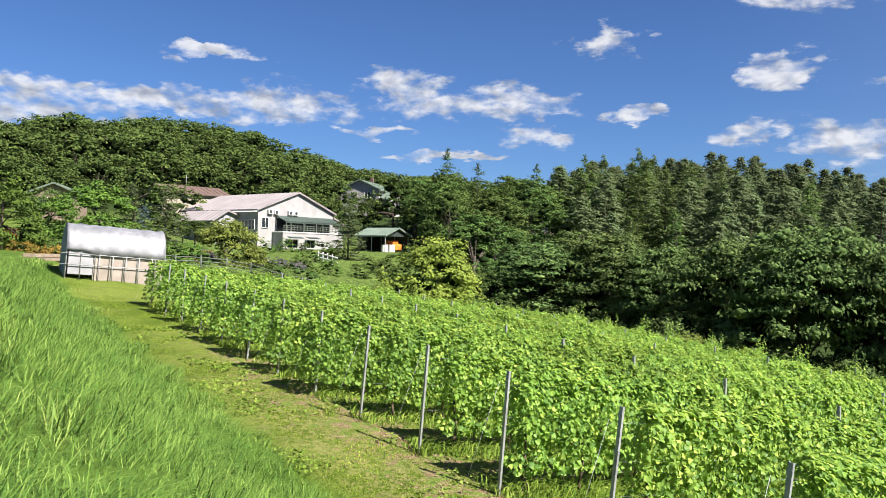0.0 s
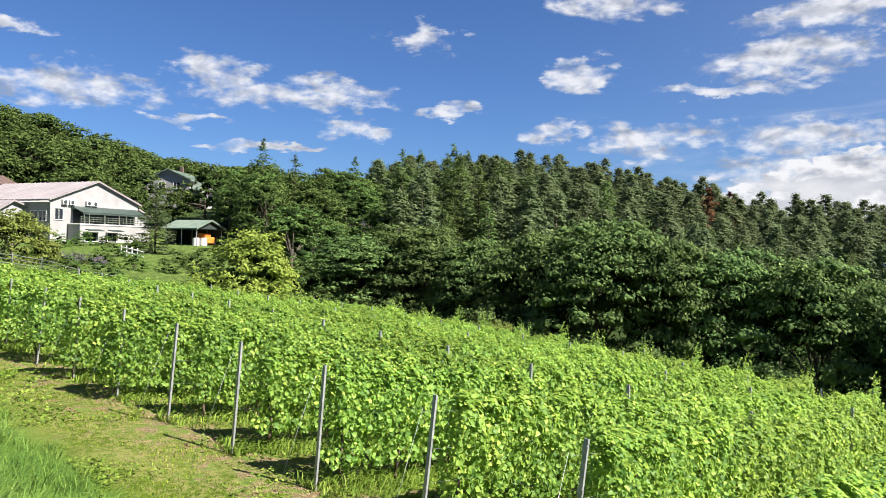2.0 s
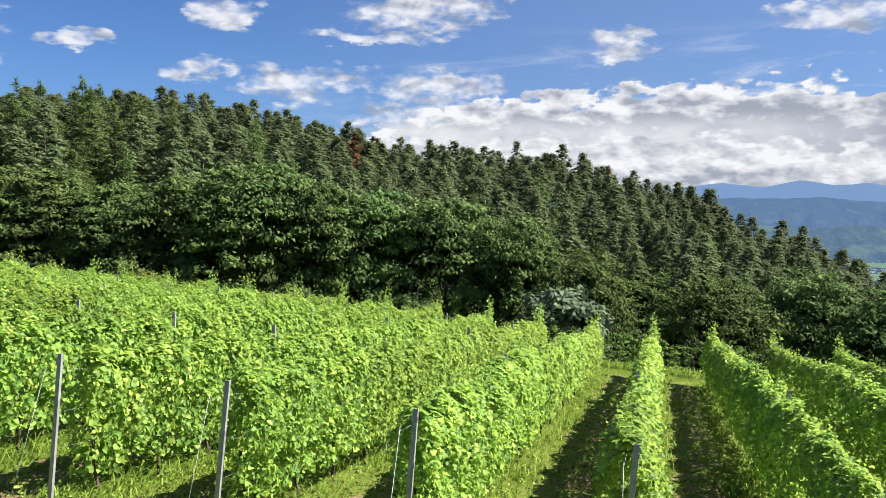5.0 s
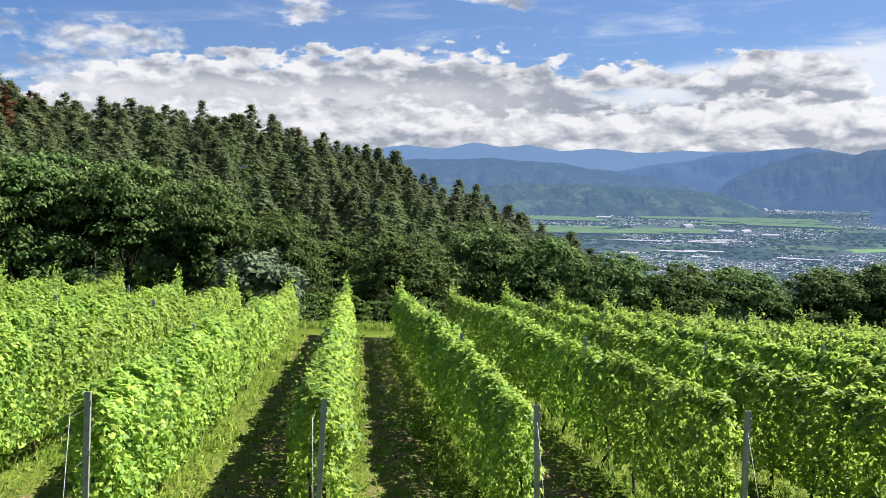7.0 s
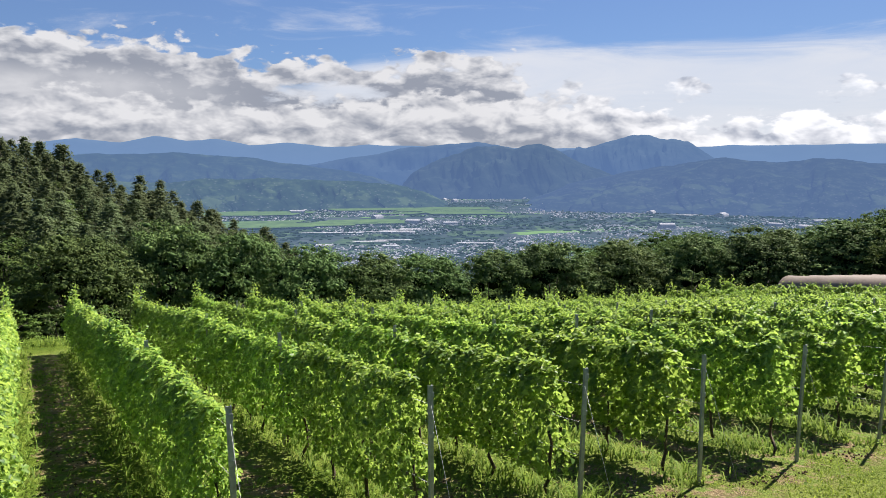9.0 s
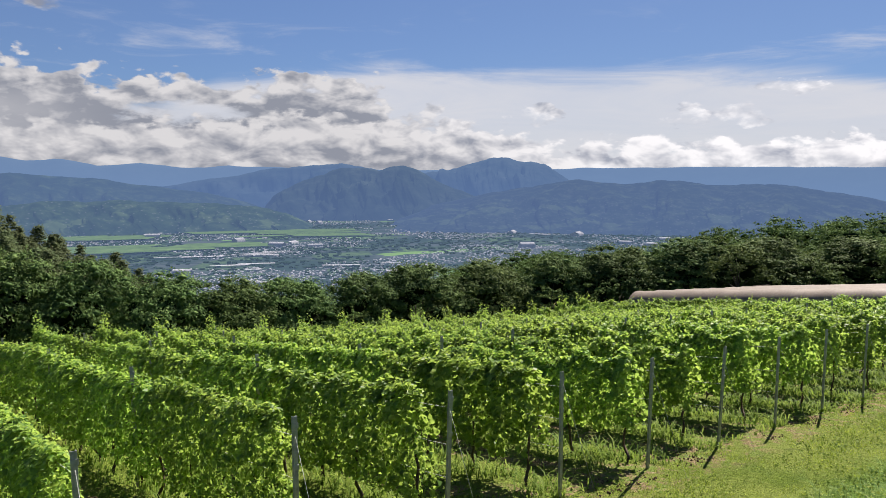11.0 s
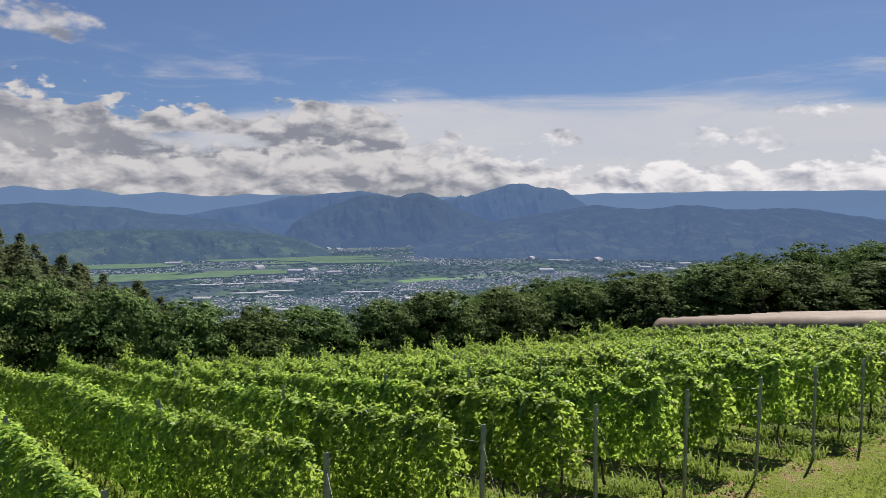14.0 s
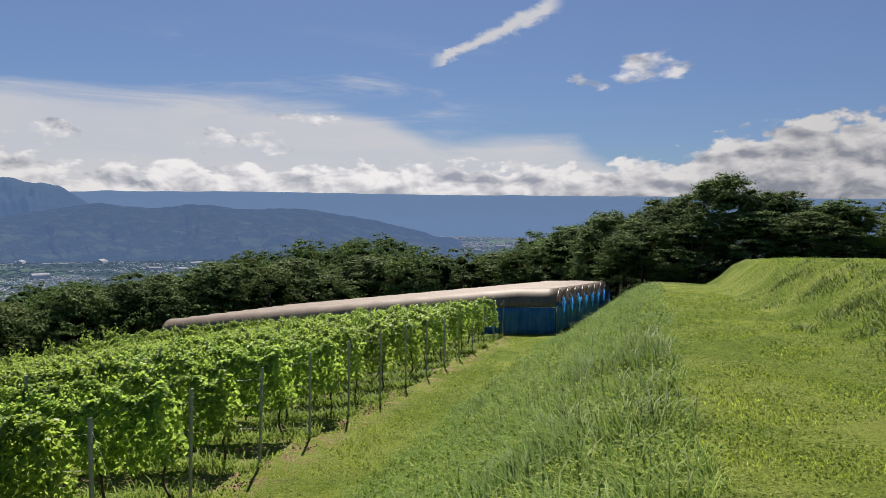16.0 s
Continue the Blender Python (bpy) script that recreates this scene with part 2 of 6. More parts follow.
M = {}
M["vine"] = leaf_mat("vine leaves", (0.070, 0.162, 0.043), (0.230, 0.400, 0.076), (0.53, 0.67, 0.145), 0.46, 0.8, 0.45, None, 0.15, 0.8, 1.0, 0.55, (0.50, 0.67, 0.12), 0.008)
M["broad"] = leaf_mat("broad leaves", (0.034, 0.070, 0.022), (0.100, 0.172, 0.046), (0.235, 0.315, 0.085), 0.16, 0.22, 0.75, None, 0.03, 0.5)
M["dome"] = leaf_mat("leaves of the great crowns", (0.042, 0.084, 0.030), (0.122, 0.205, 0.062), (0.28, 0.37, 0.125), 0.16, 0.25, 0.7, None, 0.04, 0.55)
M["broad2"] = leaf_mat("bright broad leaves", (0.055, 0.115, 0.024), (0.115, 0.21, 0.038), (0.24, 0.34, 0.06), 0.2, 0.25, 0.55)
M["lime"] = leaf_mat("yellow-green leaves", (0.16, 0.26, 0.050), (0.29, 0.41, 0.075), (0.47, 0.56, 0.12), 0.32, 0.4, 0.5)
M["olive"] = leaf_mat("olive green leaves", (0.11, 0.16, 0.04), (0.22, 0.29, 0.065), (0.38, 0.45, 0.11), 0.32, 0.5, 0.55)
M["pine"] = leaf_mat("pine needles", (0.080, 0.118, 0.056), (0.142, 0.196, 0.090), (0.25, 0.31, 0.14), 0.34, 0.2, 0.75)
M["larch"] = leaf_mat("larch needles", (0.060, 0.115, 0.034), (0.120, 0.195, 0.055), (0.22, 0.31, 0.085), 0.26, 0.1, 0.65)
M["spruce"] = leaf_mat("blue spruce needles", (0.06, 0.10, 0.10), (0.11, 0.16, 0.17), (0.20, 0.26, 0.27), 0.1, 0.3, 0.6)
M["silver_leaf"] = leaf_mat("silvery leaves", (0.075, 0.115, 0.065), (0.14, 0.195, 0.115), (0.25, 0.31, 0.20), 0.2, 0.4, 0.6)
M["dead"] = leaf_mat("dead needles", (0.10, 0.045, 0.022), (0.16, 0.075, 0.035), (0.21, 0.11, 0.05), 0.1, 0.3, 0.7)
M["red"] = leaf_mat("red leaves", (0.16, 0.02, 0.015), (0.33, 0.04, 0.025), (0.48, 0.08, 0.04), 0.3, 0.6, 0.6)
M["flower"] = leaf_mat("ochre flowers", (0.12, 0.13, 0.03), (0.36, 0.26, 0.05), (0.55, 0.36, 0.06), 0.25, 0.7, 0.6)
M["lavender"] = leaf_mat("lavender", (0.09, 0.10, 0.07), (0.15, 0.13, 0.17), (0.24, 0.19, 0.30), 0.2, 0.7, 0.6)
M["grass"] = leaf_mat("grass blades", (0.046, 0.112, 0.026), (0.145, 0.262, 0.048), (0.35, 0.47, 0.125), 0.30, 0.35, 0.55, None, 0.05, 0.9, 0.95)
M["tuft"] = leaf_mat("broad grass blades", (0.060, 0.140, 0.026), (0.150, 0.270, 0.055), (0.30, 0.41, 0.10), 0.26, 0.35, 0.55, None, 0.10, 0.8, 0.95)
M["turf"] = leaf_mat("mown grass blades", (0.085, 0.150, 0.015), (0.21, 0.315, 0.036), (0.40, 0.48, 0.080), 0.5, 0.35, 0.6, None, 0.04, 0.8, 1.05)
M["weeds"] = leaf_mat("weeds under the vines", (0.085, 0.18, 0.025), (0.20, 0.34, 0.052), (0.40, 0.52, 0.11), 0.36, 0.6, 0.6, None, 0.07, 0.8, 0.95)
# near-black colour that paints the inner shade of crowns
M["crown_shade"] = leaf_mat("twigs with painted shade inside a crown", (0.012, 0.022, 0.008), (0.018, 0.034, 0.011), (0.028, 0.050, 0.016), 0.0, 0.5, 1.0, None, 0.0)
M["clod"] = leaf_mat("clods and litter", (0.10, 0.075, 0.045), (0.20, 0.155, 0.09), (0.36, 0.29, 0.16), 0.0, 0.8, 0.95, None, 0.05, 0.9)
M["bark"] = rough_mat("bark", (0.035, 0.028, 0.022), (0.09, 0.07, 0.055), 2.0, 0.9, 0.5)
M["vine_wood"] = rough_mat("vine wood", (0.05, 0.035, 0.025), (0.13, 0.09, 0.06), 8.0, 0.9, 0.6)
M["steel"] = rough_mat("galvanised steel", (0.26, 0.27, 0.28), (0.42, 0.43, 0.44), 6.0, 0.5, 0.1, 0.35)
M["white_wall"] = rough_mat("white render wall", (0.25, 0.245, 0.25), (0.32, 0.315, 0.32), 0.6, 0.85, 0.1)
M["roof_white"] = rough_mat("pale metal roof", (0.245, 0.22, 0.225), (0.305, 0.275, 0.285), 0.5, 0.6)
M["roof_green"] = rough_mat("green metal roof", (0.12, 0.165, 0.13), (0.18, 0.23, 0.185), 0.8, 0.5)
M["roof_brown"] = rough_mat("brown tiled roof", (0.075, 0.048, 0.042), (0.13, 0.085, 0.07), 1.5, 0.7)
M["dark"] = rough_mat("dark painted steel", (0.02, 0.03, 0.03), (0.05, 0.06, 0.06), 2.0, 0.5)
M["awning"] = rough_mat("dark green awning", (0.02, 0.035, 0.03), (0.045, 0.07, 0.06), 1.0, 0.6)
M["glass_dark"] = rough_mat("dark window glass", (0.015, 0.02, 0.025), (0.03, 0.035, 0.045), 1.0, 0.08)
M["silver"] = rough_mat("silver tarpaulin", (0.16, 0.165, 0.185), (0.27, 0.275, 0.30), 2.2, 0.46, 0.6, 0.25)
M["orange"] = rough_mat("orange paint", (0.62, 0.16, 0.02), (0.75, 0.24, 0.04), 2.0, 0.5)
M["grey_wall"] = rough_mat("grey boarded wall", (0.24, 0.24, 0.26), (0.34, 0.34, 0.36), 0.8, 0.8, 0.1)
M["panel"] = rough_mat("pinkish weathered sheet", (0.23, 0.195, 0.165), (0.33, 0.285, 0.25), 1.4, 0.75, 0.2)
M["rail"] = rough_mat("weathered green rail", (0.06, 0.075, 0.06), (0.14, 0.165, 0.135), 2.0, 0.7)
M["white_paint"] = rough_mat("white paint", (0.70, 0.70, 0.68), (0.82, 0.82, 0.80), 2.0, 0.6)
M["cream"] = rough_mat("cream boards", (0.27, 0.24, 0.19), (0.35, 0.31, 0.25), 1.5, 0.8, 0.2)
M["wood"] = rough_mat("grey timber", (0.16, 0.12, 0.09), (0.28, 0.22, 0.17), 4.0, 0.85, 0.4)


def sheer_mat(name, a, b, through_light, scale=1.2):
    """Film or netting that lets part of the light through."""
    m, t = material(name)
    pos = t.add("ShaderNodeTexCoord").outputs["Object"]
    n = t.noise(pos, scale, 6.0, 0.65)
    streak = t.noise(t.add("ShaderNodeMapping", {"Vector": pos, "Scale": (7.0, 7.0, 0.5)}).outputs[0], 1.5, 4.0)
    c = t.mix(t.smooth(t.math("ADD", t.math("MULTIPLY", n, 0.5), t.math("MULTIPLY", streak, 0.5)), 0.36, 0.64), a, b)
    d = t.add("ShaderNodeBsdfPrincipled", {"Base Color": c, "Roughness": 0.55, "Specular IOR Level": 0.3})
    tr = t.add("ShaderNodeBsdfTranslucent", {"Color": c})
    finish(t, t.add("ShaderNodeMixShader", {0: through_light, 1: d.outputs[0], 2: tr.outputs[0]}).outputs[0])
    return m


M["net"] = sheer_mat("blue net", (0.08, 0.34, 0.68), (0.26, 0.58, 0.88), 0.72)
M["film"] = sheer_mat("weathered film", (0.26, 0.215, 0.18), (0.36, 0.30, 0.255), 0.5, 0.9)


def ground_mat():
    """Mown turf, the bank, row floors with bare soil between the vines, and the woods' floor."""
    m, t = material("meadow ground")
    pos = t.add("ShaderNodeNewGeometry").outputs["Position"]
    p = t.add("ShaderNodeSeparateXYZ", {0: pos})
    x, y = p.outputs[0], p.outputs[1]
    n1 = t.noise(pos, 0.35, 5.0)
    n2 = t.noise(pos, 2.2, 6.0, 0.65)
    n3 = t.noise(pos, 26.0, 4.0, 0.7)
    n4 = t.noise(pos, 7.0, 5.0, 0.7)
    turf = t.mix(t.smooth(n3, 0.3, 0.7), (0.060, 0.105, 0.010), (0.175, 0.255, 0.027))
    dry = t.mix(n3, (0.12, 0.17, 0.03), (0.30, 0.36, 0.075))
    turf = t.mix(t.smooth(t.math("ADD", n1, t.math("MULTIPLY", n4, 0.35)), 0.56, 0.80), turf, dry)
    soil = t.mix(n3, (0.17, 0.115, 0.065), (0.42, 0.31, 0.175))
    litter = t.mix(t.smooth(n3, 0.4, 0.6), (0.14, 0.10, 0.06), (0.42, 0.33, 0.18))
    n5 = t.noise(pos, 3.2, 4.0, 0.6)
    soil = t.mix(t.smooth(t.noise(pos, 11.0, 5.0, 0.75), 0.50, 0.62), soil, (0.46, 0.38, 0.22))
    soil = t.mix(t.smooth(n4, 0.48, 0.62), soil, litter)
    soil = t.mix(t.smooth(n5, 0.46, 0.60), soil, t.mix(n3, (0.10, 0.17, 0.03), (0.28, 0.38, 0.08)))
    # bare soil in the middle of the alleys, and ragged patches on the headland
    u = t.math("FRACT", t.math("DIVIDE", t.math("ADD", x, 0.55), 2.25))
    strip = t.smooth(t.math("ABSOLUTE", t.math("SUBTRACT", u, 0.47)), 0.36, 0.16)
    infield = t.math("MULTIPLY", t.smooth(y, 7.2, 9.0), t.smooth(y, 31.8, 31.0))
    infield = t.math("MULTIPLY", infield, t.math("MULTIPLY", t.smooth(x, -34.0, -32.0), t.smooth(x, 62.0, 58.0)))
    bare = t.math("MULTIPLY", infield, t.smooth(t.math("ADD", t.math("MULTIPLY", strip, 0.42), n2), 0.80, 1.0))
    head = t.math("MULTIPLY", t.smooth(y, 4.9, 6.4), t.smooth(y, 9.0, 7.4))
    head = t.math("MULTIPLY", head, t.math("MULTIPLY", t.smooth(x, -26.0, -14.0), t.smooth(x, 12.0, 2.0)))
    bare = t.math("MAXIMUM", bare, t.math("MULTIPLY", head, t.smooth(t.math("ADD", n2, t.math("MULTIPLY", t.smooth(y, 5.8, 7.6), 0.12)), 0.55, 0.64)))
    n6 = t.noise(pos, 1.1, 5.0, 0.7)
    turf = t.mix(t.math("MULTIPLY", t.smooth(n6, 0.50, 0.72), 0.55), turf, (0.045, 0.105, 0.014))
    turf = t.mix(t.math("MULTIPLY", t.smooth(n6, 0.46, 0.30), 0.5), turf, t.mix(n3, (0.15, 0.22, 0.025), (0.30, 0.38, 0.06)))
    straw = t.mix(n3, (0.20, 0.20, 0.06), (0.50, 0.47, 0.19))
    turf = t.mix(t.math("MULTIPLY", head, t.math("MULTIPLY", t.smooth(n4, 0.42, 0.60), 0.75)), turf, straw)
    ends = t.math("MULTIPLY", t.math("MULTIPLY", t.smooth(y, 6.5, 7.3), t.smooth(y, 9.2, 8.0)), t.smooth(n2, 0.45, 0.56))
    bare = t.math("MAXIMUM", bare, t.math("MULTIPLY", ends, t.smooth(x, -30.0, -20.0)))
    c = t.mix(bare, turf, soil)
    lush = t.math("MULTIPLY", t.smooth(y, -0.2, 0.6), t.smooth(y, 5.6, 4.8))
    c = t.mix(t.math("MULTIPLY", lush, 0.75), c, t.mix(n3, (0.06, 0.14, 0.018), (0.14, 0.27, 0.04)))
    plot = t.math("MULTIPLY", t.smooth(x, -37.0, -42.0), t.smooth(y, 4.0, 9.0))
    c = t.mix(t.math("MULTIPLY", plot, 0.85), c, t.mix(t.smooth(n2, 0.35, 0.65), (0.050, 0.090, 0.022), (0.17, 0.25, 0.060)))
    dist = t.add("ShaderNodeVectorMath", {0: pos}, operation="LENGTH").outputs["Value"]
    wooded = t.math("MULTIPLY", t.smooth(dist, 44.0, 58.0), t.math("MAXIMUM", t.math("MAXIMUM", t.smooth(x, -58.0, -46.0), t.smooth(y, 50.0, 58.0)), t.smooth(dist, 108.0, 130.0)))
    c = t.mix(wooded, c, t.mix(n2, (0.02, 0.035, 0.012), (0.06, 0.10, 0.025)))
    c = t.add("ShaderNodeHueSaturation", {"Value": 0.70, "Color": c}).outputs[0]
    s = t.add("ShaderNodeBsdfPrincipled", {"Base Color": c, "Roughness": 0.95, "Specular IOR Level": 0.08})
    bn = t.add("ShaderNodeBump", {"Strength": 0.9, "Distance": 0.10, "Height": t.math("ADD", n3, t.math("MULTIPLY", n4, 1.5))})
    t.link(bn.outputs[0], s.inputs["Normal"])
    finish(t, s.outputs[0])
    return m


M["ground"] = ground_mat()


def far_mat(name, colours, air, amount, scale=0.012, cells=0.0, villages=0.0, patches=0.0):
    """Far land with the haze of distance mixed into its colour as a glow of the given air."""
    m, t = material(name)
    pos = t.add("ShaderNodeNewGeometry").outputs["Position"]
    n = t.noise(pos, scale, 8.0, 0.72)
    k = t.math("MULTIPLY_ADD", t.math("SUBTRACT", n, 0.5), 2.2, 0.5, clamp=True)
    if cells:
        v = t.add("ShaderNodeTexVoronoi", {"Vector": pos, "Scale": cells})
        k = t.math("MULTIPLY_ADD", t.add("ShaderNodeSeparateColor", {0: v.outputs["Color"]}).outputs[0], 0.45, t.math("MULTIPLY", k, 0.55))
    c = ramp(t, k, [(q / (len(colours) - 1), col) for q, col in enumerate(colours)])
    if patches:
        f = t.noise(t.add("ShaderNodeMapping", {"Vector": pos, "Rotation": (0, 0, 0.55), "Scale": (0.8, 1.9, 1.0)}).outputs[0], 0.0017, 5.0, 0.6)
        c = t.mix(t.math("MULTIPLY", t.smooth(f, 0.585, 0.60), t.smooth(f, 0.66, 0.63)), c, (0.15, 0.27, 0.07))
        c = t.mix(t.smooth(f, 0.46, 0.42), c, (0.025, 0.045, 0.03))
    if villages:
        up = t.add("ShaderNodeSeparateXYZ", {0: pos}).outputs[2]
        low = t.math("ADD", t.math("MULTIPLY", up, -0.006), t.math("SUBTRACT", t.noise(pos, 0.004, 4.0), 0.95))
        v = t.add("ShaderNodeTexVoronoi", {"Vector": pos, "Scale": 0.055})
        spot = t.math("MULTIPLY", t.smooth(v.outputs["Distance"], 0.24, 0.16), t.smooth(low, 0.0, 0.25))
        field = t.math("MULTIPLY", t.smooth(low, -0.1, 0.3), t.smooth(t.noise(pos, 0.009, 3.0), 0.55, 0.63))
        c = t.mix(t.math("MULTIPLY", field, 0.55), c, (0.14, 0.20, 0.09))
        c = t.mix(t.math("MULTIPLY", spot, 0.22), c, (0.50, 0.50, 0.54))
    s = t.add("ShaderNodeBsdfDiffuse", {"Color": c})
    # painted haze: this glow covers more of the land when low or far
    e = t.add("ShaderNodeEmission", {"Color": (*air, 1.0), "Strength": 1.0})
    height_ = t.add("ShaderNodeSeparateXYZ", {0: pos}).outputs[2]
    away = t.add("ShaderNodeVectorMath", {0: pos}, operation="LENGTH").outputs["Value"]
    haze_share = t.math("ADD", amount, t.math("MULTIPLY", t.smooth(height_, 120.0, -220.0), 0.13))
    haze_share = t.math("ADD", haze_share, t.math("MULTIPLY", t.math("SUBTRACT", t.smooth(away, 1200.0, 4400.0), 0.6), 0.22), clamp=True)
    mx = t.add("ShaderNodeMixShader", {0: haze_share, 1: s.outputs[0], 2: e.outputs[0]})
    finish(t, mx.outputs[0])
    return m


# ---- mesh helpers ----
def part(name, bm, mat, parent=None, label="", m=None):
    """One mesh object out of a bmesh (or a ready mesh), under a thing or a part."""
    if isinstance(bm, bpy.types.Mesh):
        me = bm
    else:
        me = bpy.data.meshes.new(name)
        bm.to_mesh(me)
        bm.free()
    if mat and not me.materials:
        me.materials.append(mat)
    ob = new(name, me)
    if parent:
        ob.parent = parent
    if m is not None:
        ob.matrix_local = m
    if label:
        ob["label"] = label
    return ob


def thing(name, m, label, category, group="", kind=""):
    ob = new(name)
    ob.empty_display_size = 0.3
    ob.matrix_world = m
    return tagged(ob, label, category, group, kind)


def np_mesh(name, v, f, mat, smooth=False):
    """A mesh from arrays; all faces have the same number of corners."""
    v = np.asarray(v, np.float32).reshape(-1, 3)
    f = np.asarray(f, np.int32)
    k = f.shape[1]
    me = bpy.data.meshes.new(name)
    me.vertices.add(len(v))
    me.vertices.foreach_set("co", v.ravel())
    me.loops.add(f.size)
    me.loops.foreach_set("vertex_index", f.ravel())
    me.polygons.add(len(f))
    me.polygons.foreach_set("loop_start", np.arange(0, f.size, k, dtype=np.int32))
    if smooth:
        me.polygons.foreach_set("use_smooth", np.ones(len(f), bool))
    me.update(calc_edges=True)
    me.materials.append(mat)
    return me


def box(bm, x0, x1, y0, y1, z0, z1, bevel=0.0):
    r = bmesh.ops.create_cube(bm, size=1.0)
    vs = r["verts"]
    bmesh.ops.scale(bm, vec=(x1 - x0, y1 - y0, z1 - z0), verts=vs)
    bmesh.ops.translate(bm, vec=((x0 + x1) / 2, (y0 + y1) / 2, (z0 + z1) / 2), verts=vs)
    if bevel:
        es = list({e for v in vs for e in v.link_edges})
        bmesh.ops.bevel(bm, geom=es, offset=bevel, segments=1, affect="EDGES")
    return bm


def slab(x0, x1, y0, y1, z0, z1, bevel=0.01):
    return box(bmesh.new(), x0, x1, y0, y1, z0, z1, bevel)


def prism(profile, y0, y1):
    """A solid with the given x, z outline, from y0 to y1."""
    bm = bmesh.new()
    a = [bm.verts.new((x, y0, z)) for x, z in profile]
    b = [bm.verts.new((x, y1, z)) for x, z in profile]
    bm.faces.new(a)
    bm.faces.new(list(reversed(b)))
    n = len(a)
    for i in range(n):
        bm.faces.new((a[i], b[i], b[(i + 1) % n], a[(i + 1) % n]))
    bmesh.ops.recalc_face_normals(bm, faces=bm.faces)
    return bm


def tube(points, r0, r1=None, sides=6):
    """A round rod along points, tapering from r0 to r1."""
    r1 = r0 if r1 is None else r1
    bm = bmesh.new()
    rings = []
    pts = [Vector(p) for p in points]
    for i, p in enumerate(pts):
        d = (pts[min(i + 1, len(pts) - 1)] - pts[max(i - 1, 0)]).normalized()
        q = d.to_track_quat("Z", "Y")
        r = r0 + (r1 - r0) * i / (len(pts) - 1)
        rings.append([bm.verts.new(p + q @ Vector((r * math.cos(6.2832 * k / sides), r * math.sin(6.2832 * k / sides), 0))) for k in range(sides)])
    for a, b in zip(rings, rings[1:]):
        for k in range(sides):
            f = bm.faces.new((a[k], a[(k + 1) % sides], b[(k + 1) % sides], b[k]))
            f.smooth = True
    bm.faces.new(list(reversed(rings[0])))
    bm.faces.new(rings[-1])
    return bm


def join(*bms):
    out = bmesh.new()
    for b in bms:
        me = bpy.data.meshes.new("tmp")
        b.to_mesh(me)
        b.free()
        out.from_mesh(me)
        bpy.data.meshes.remove(me)
    return out


# leaf outlines: corners and faces of a single leaf, stem at the origin, along +x, folded along the midrib
LOBED_LEAF = (np.array([(0, 0, 0), (-0.06, 0.36, 0.06), (0.30, 0.58, 0.14), (0.47, 0.33, 0.10), (0.80, 0.34, 0.02), (1.06, 0, -0.16),
                        (0.80, -0.34, 0.02), (0.47, -0.33, 0.10), (0.30, -0.58, 0.14), (-0.06, -0.36, 0.06)]),
              [(0, 2, 1), (0, 3, 2), (0, 4, 3), (0, 5, 4), (0, 6, 5), (0, 7, 6), (0, 8, 7), (0, 9, 8)])
VINE_LEAF = (np.array([(0, 0, 0), (0.22, 0.56, 0.16), (0.78, 0.36, 0.06), (1.08, 0, -0.14), (0.78, -0.36, 0.06), (0.22, -0.56, 0.16)]), [(0, 3, 2), (0, 2, 1), (0, 5, 4), (0, 4, 3)])
TRI_LEAF = (np.array([(0, -0.36, 0.03), (0.25, 0.42, 0.05), (1.0, 0.0, -0.05)]), [(0, 2, 1)])
PLAIN_LEAF = (np.array([(0, 0, 0), (0.36, 0.50, 0.14), (1.0, 0, -0.10), (0.36, -0.50, 0.14)]), [(0, 2, 1), (0, 3, 2)])
NEEDLES = (np.array([(0, -0.22, 0.03), (1.1, 0.0, -0.05), (0.05, 0.24, 0.05)]), [(0, 1, 2)])


_ico = bmesh.new()
bmesh.ops.create_icosphere(_ico, subdivisions=1, radius=1.0)
ICO_V, ICO_F = np.array([v.co for v in _ico.verts]), np.array([[v.index for v in f.verts] for f in _ico.faces])
_ico.free()


def lobes_inside(lobes, shrink, seed):
    """Lumps for the twiggy inside of a crown, its shade put into their near-black colour: one uneven lump in each lobe
    (x, y, z, radius, height factor).
    """
    g = np.random.default_rng(seed)
    V, F = [], []
    for k, (x, y, z, r, s) in enumerate(lobes):
        bump = 1 + g.normal(0, 0.10, (len(ICO_V), 1))
        V.append(np.array([x, y, z]) + ICO_V * bump * (r * shrink) * (1, 1, s))
        F.append(ICO_F + k * len(ICO_V))
    return np.concatenate(V), np.concatenate(F)


OCT_V = np.array([(1, 0, 0), (0, 1, 0), (-1, 0, 0), (0, -1, 0), (0, 0, 1), (0, 0, -1)], float)
OCT_F = np.array([(0, 1, 4), (1, 2, 4), (2, 3, 4), (3, 0, 4), (1, 0, 5), (2, 1, 5), (3, 2, 5), (0, 3, 5)])


def pads(C, S, turn, seed):
    """The twiggy hearts of sprays of foliage at C with half sizes S, turned about z."""
    g = np.random.default_rng(seed)
    C, S, turn = np.asarray(C, float), np.asarray(S, float), np.asarray(turn, float)
    n = len(C)
    q = OCT_V[None] * (1 + g.normal(0, 0.20, (n, len(OCT_V), 1))) * S[:, None, :]
    c, s = np.cos(turn)[:, None], np.sin(turn)[:, None]
    V = np.stack([q[..., 0] * c - q[..., 1] * s, q[..., 0] * s + q[..., 1] * c, q[..., 2]], -1) + C[:, None, :]
    F = (np.arange(n) * len(OCT_V))[:, None, None] + OCT_F[None]
    return V.reshape(-1, 3), F.reshape(-1, 3)


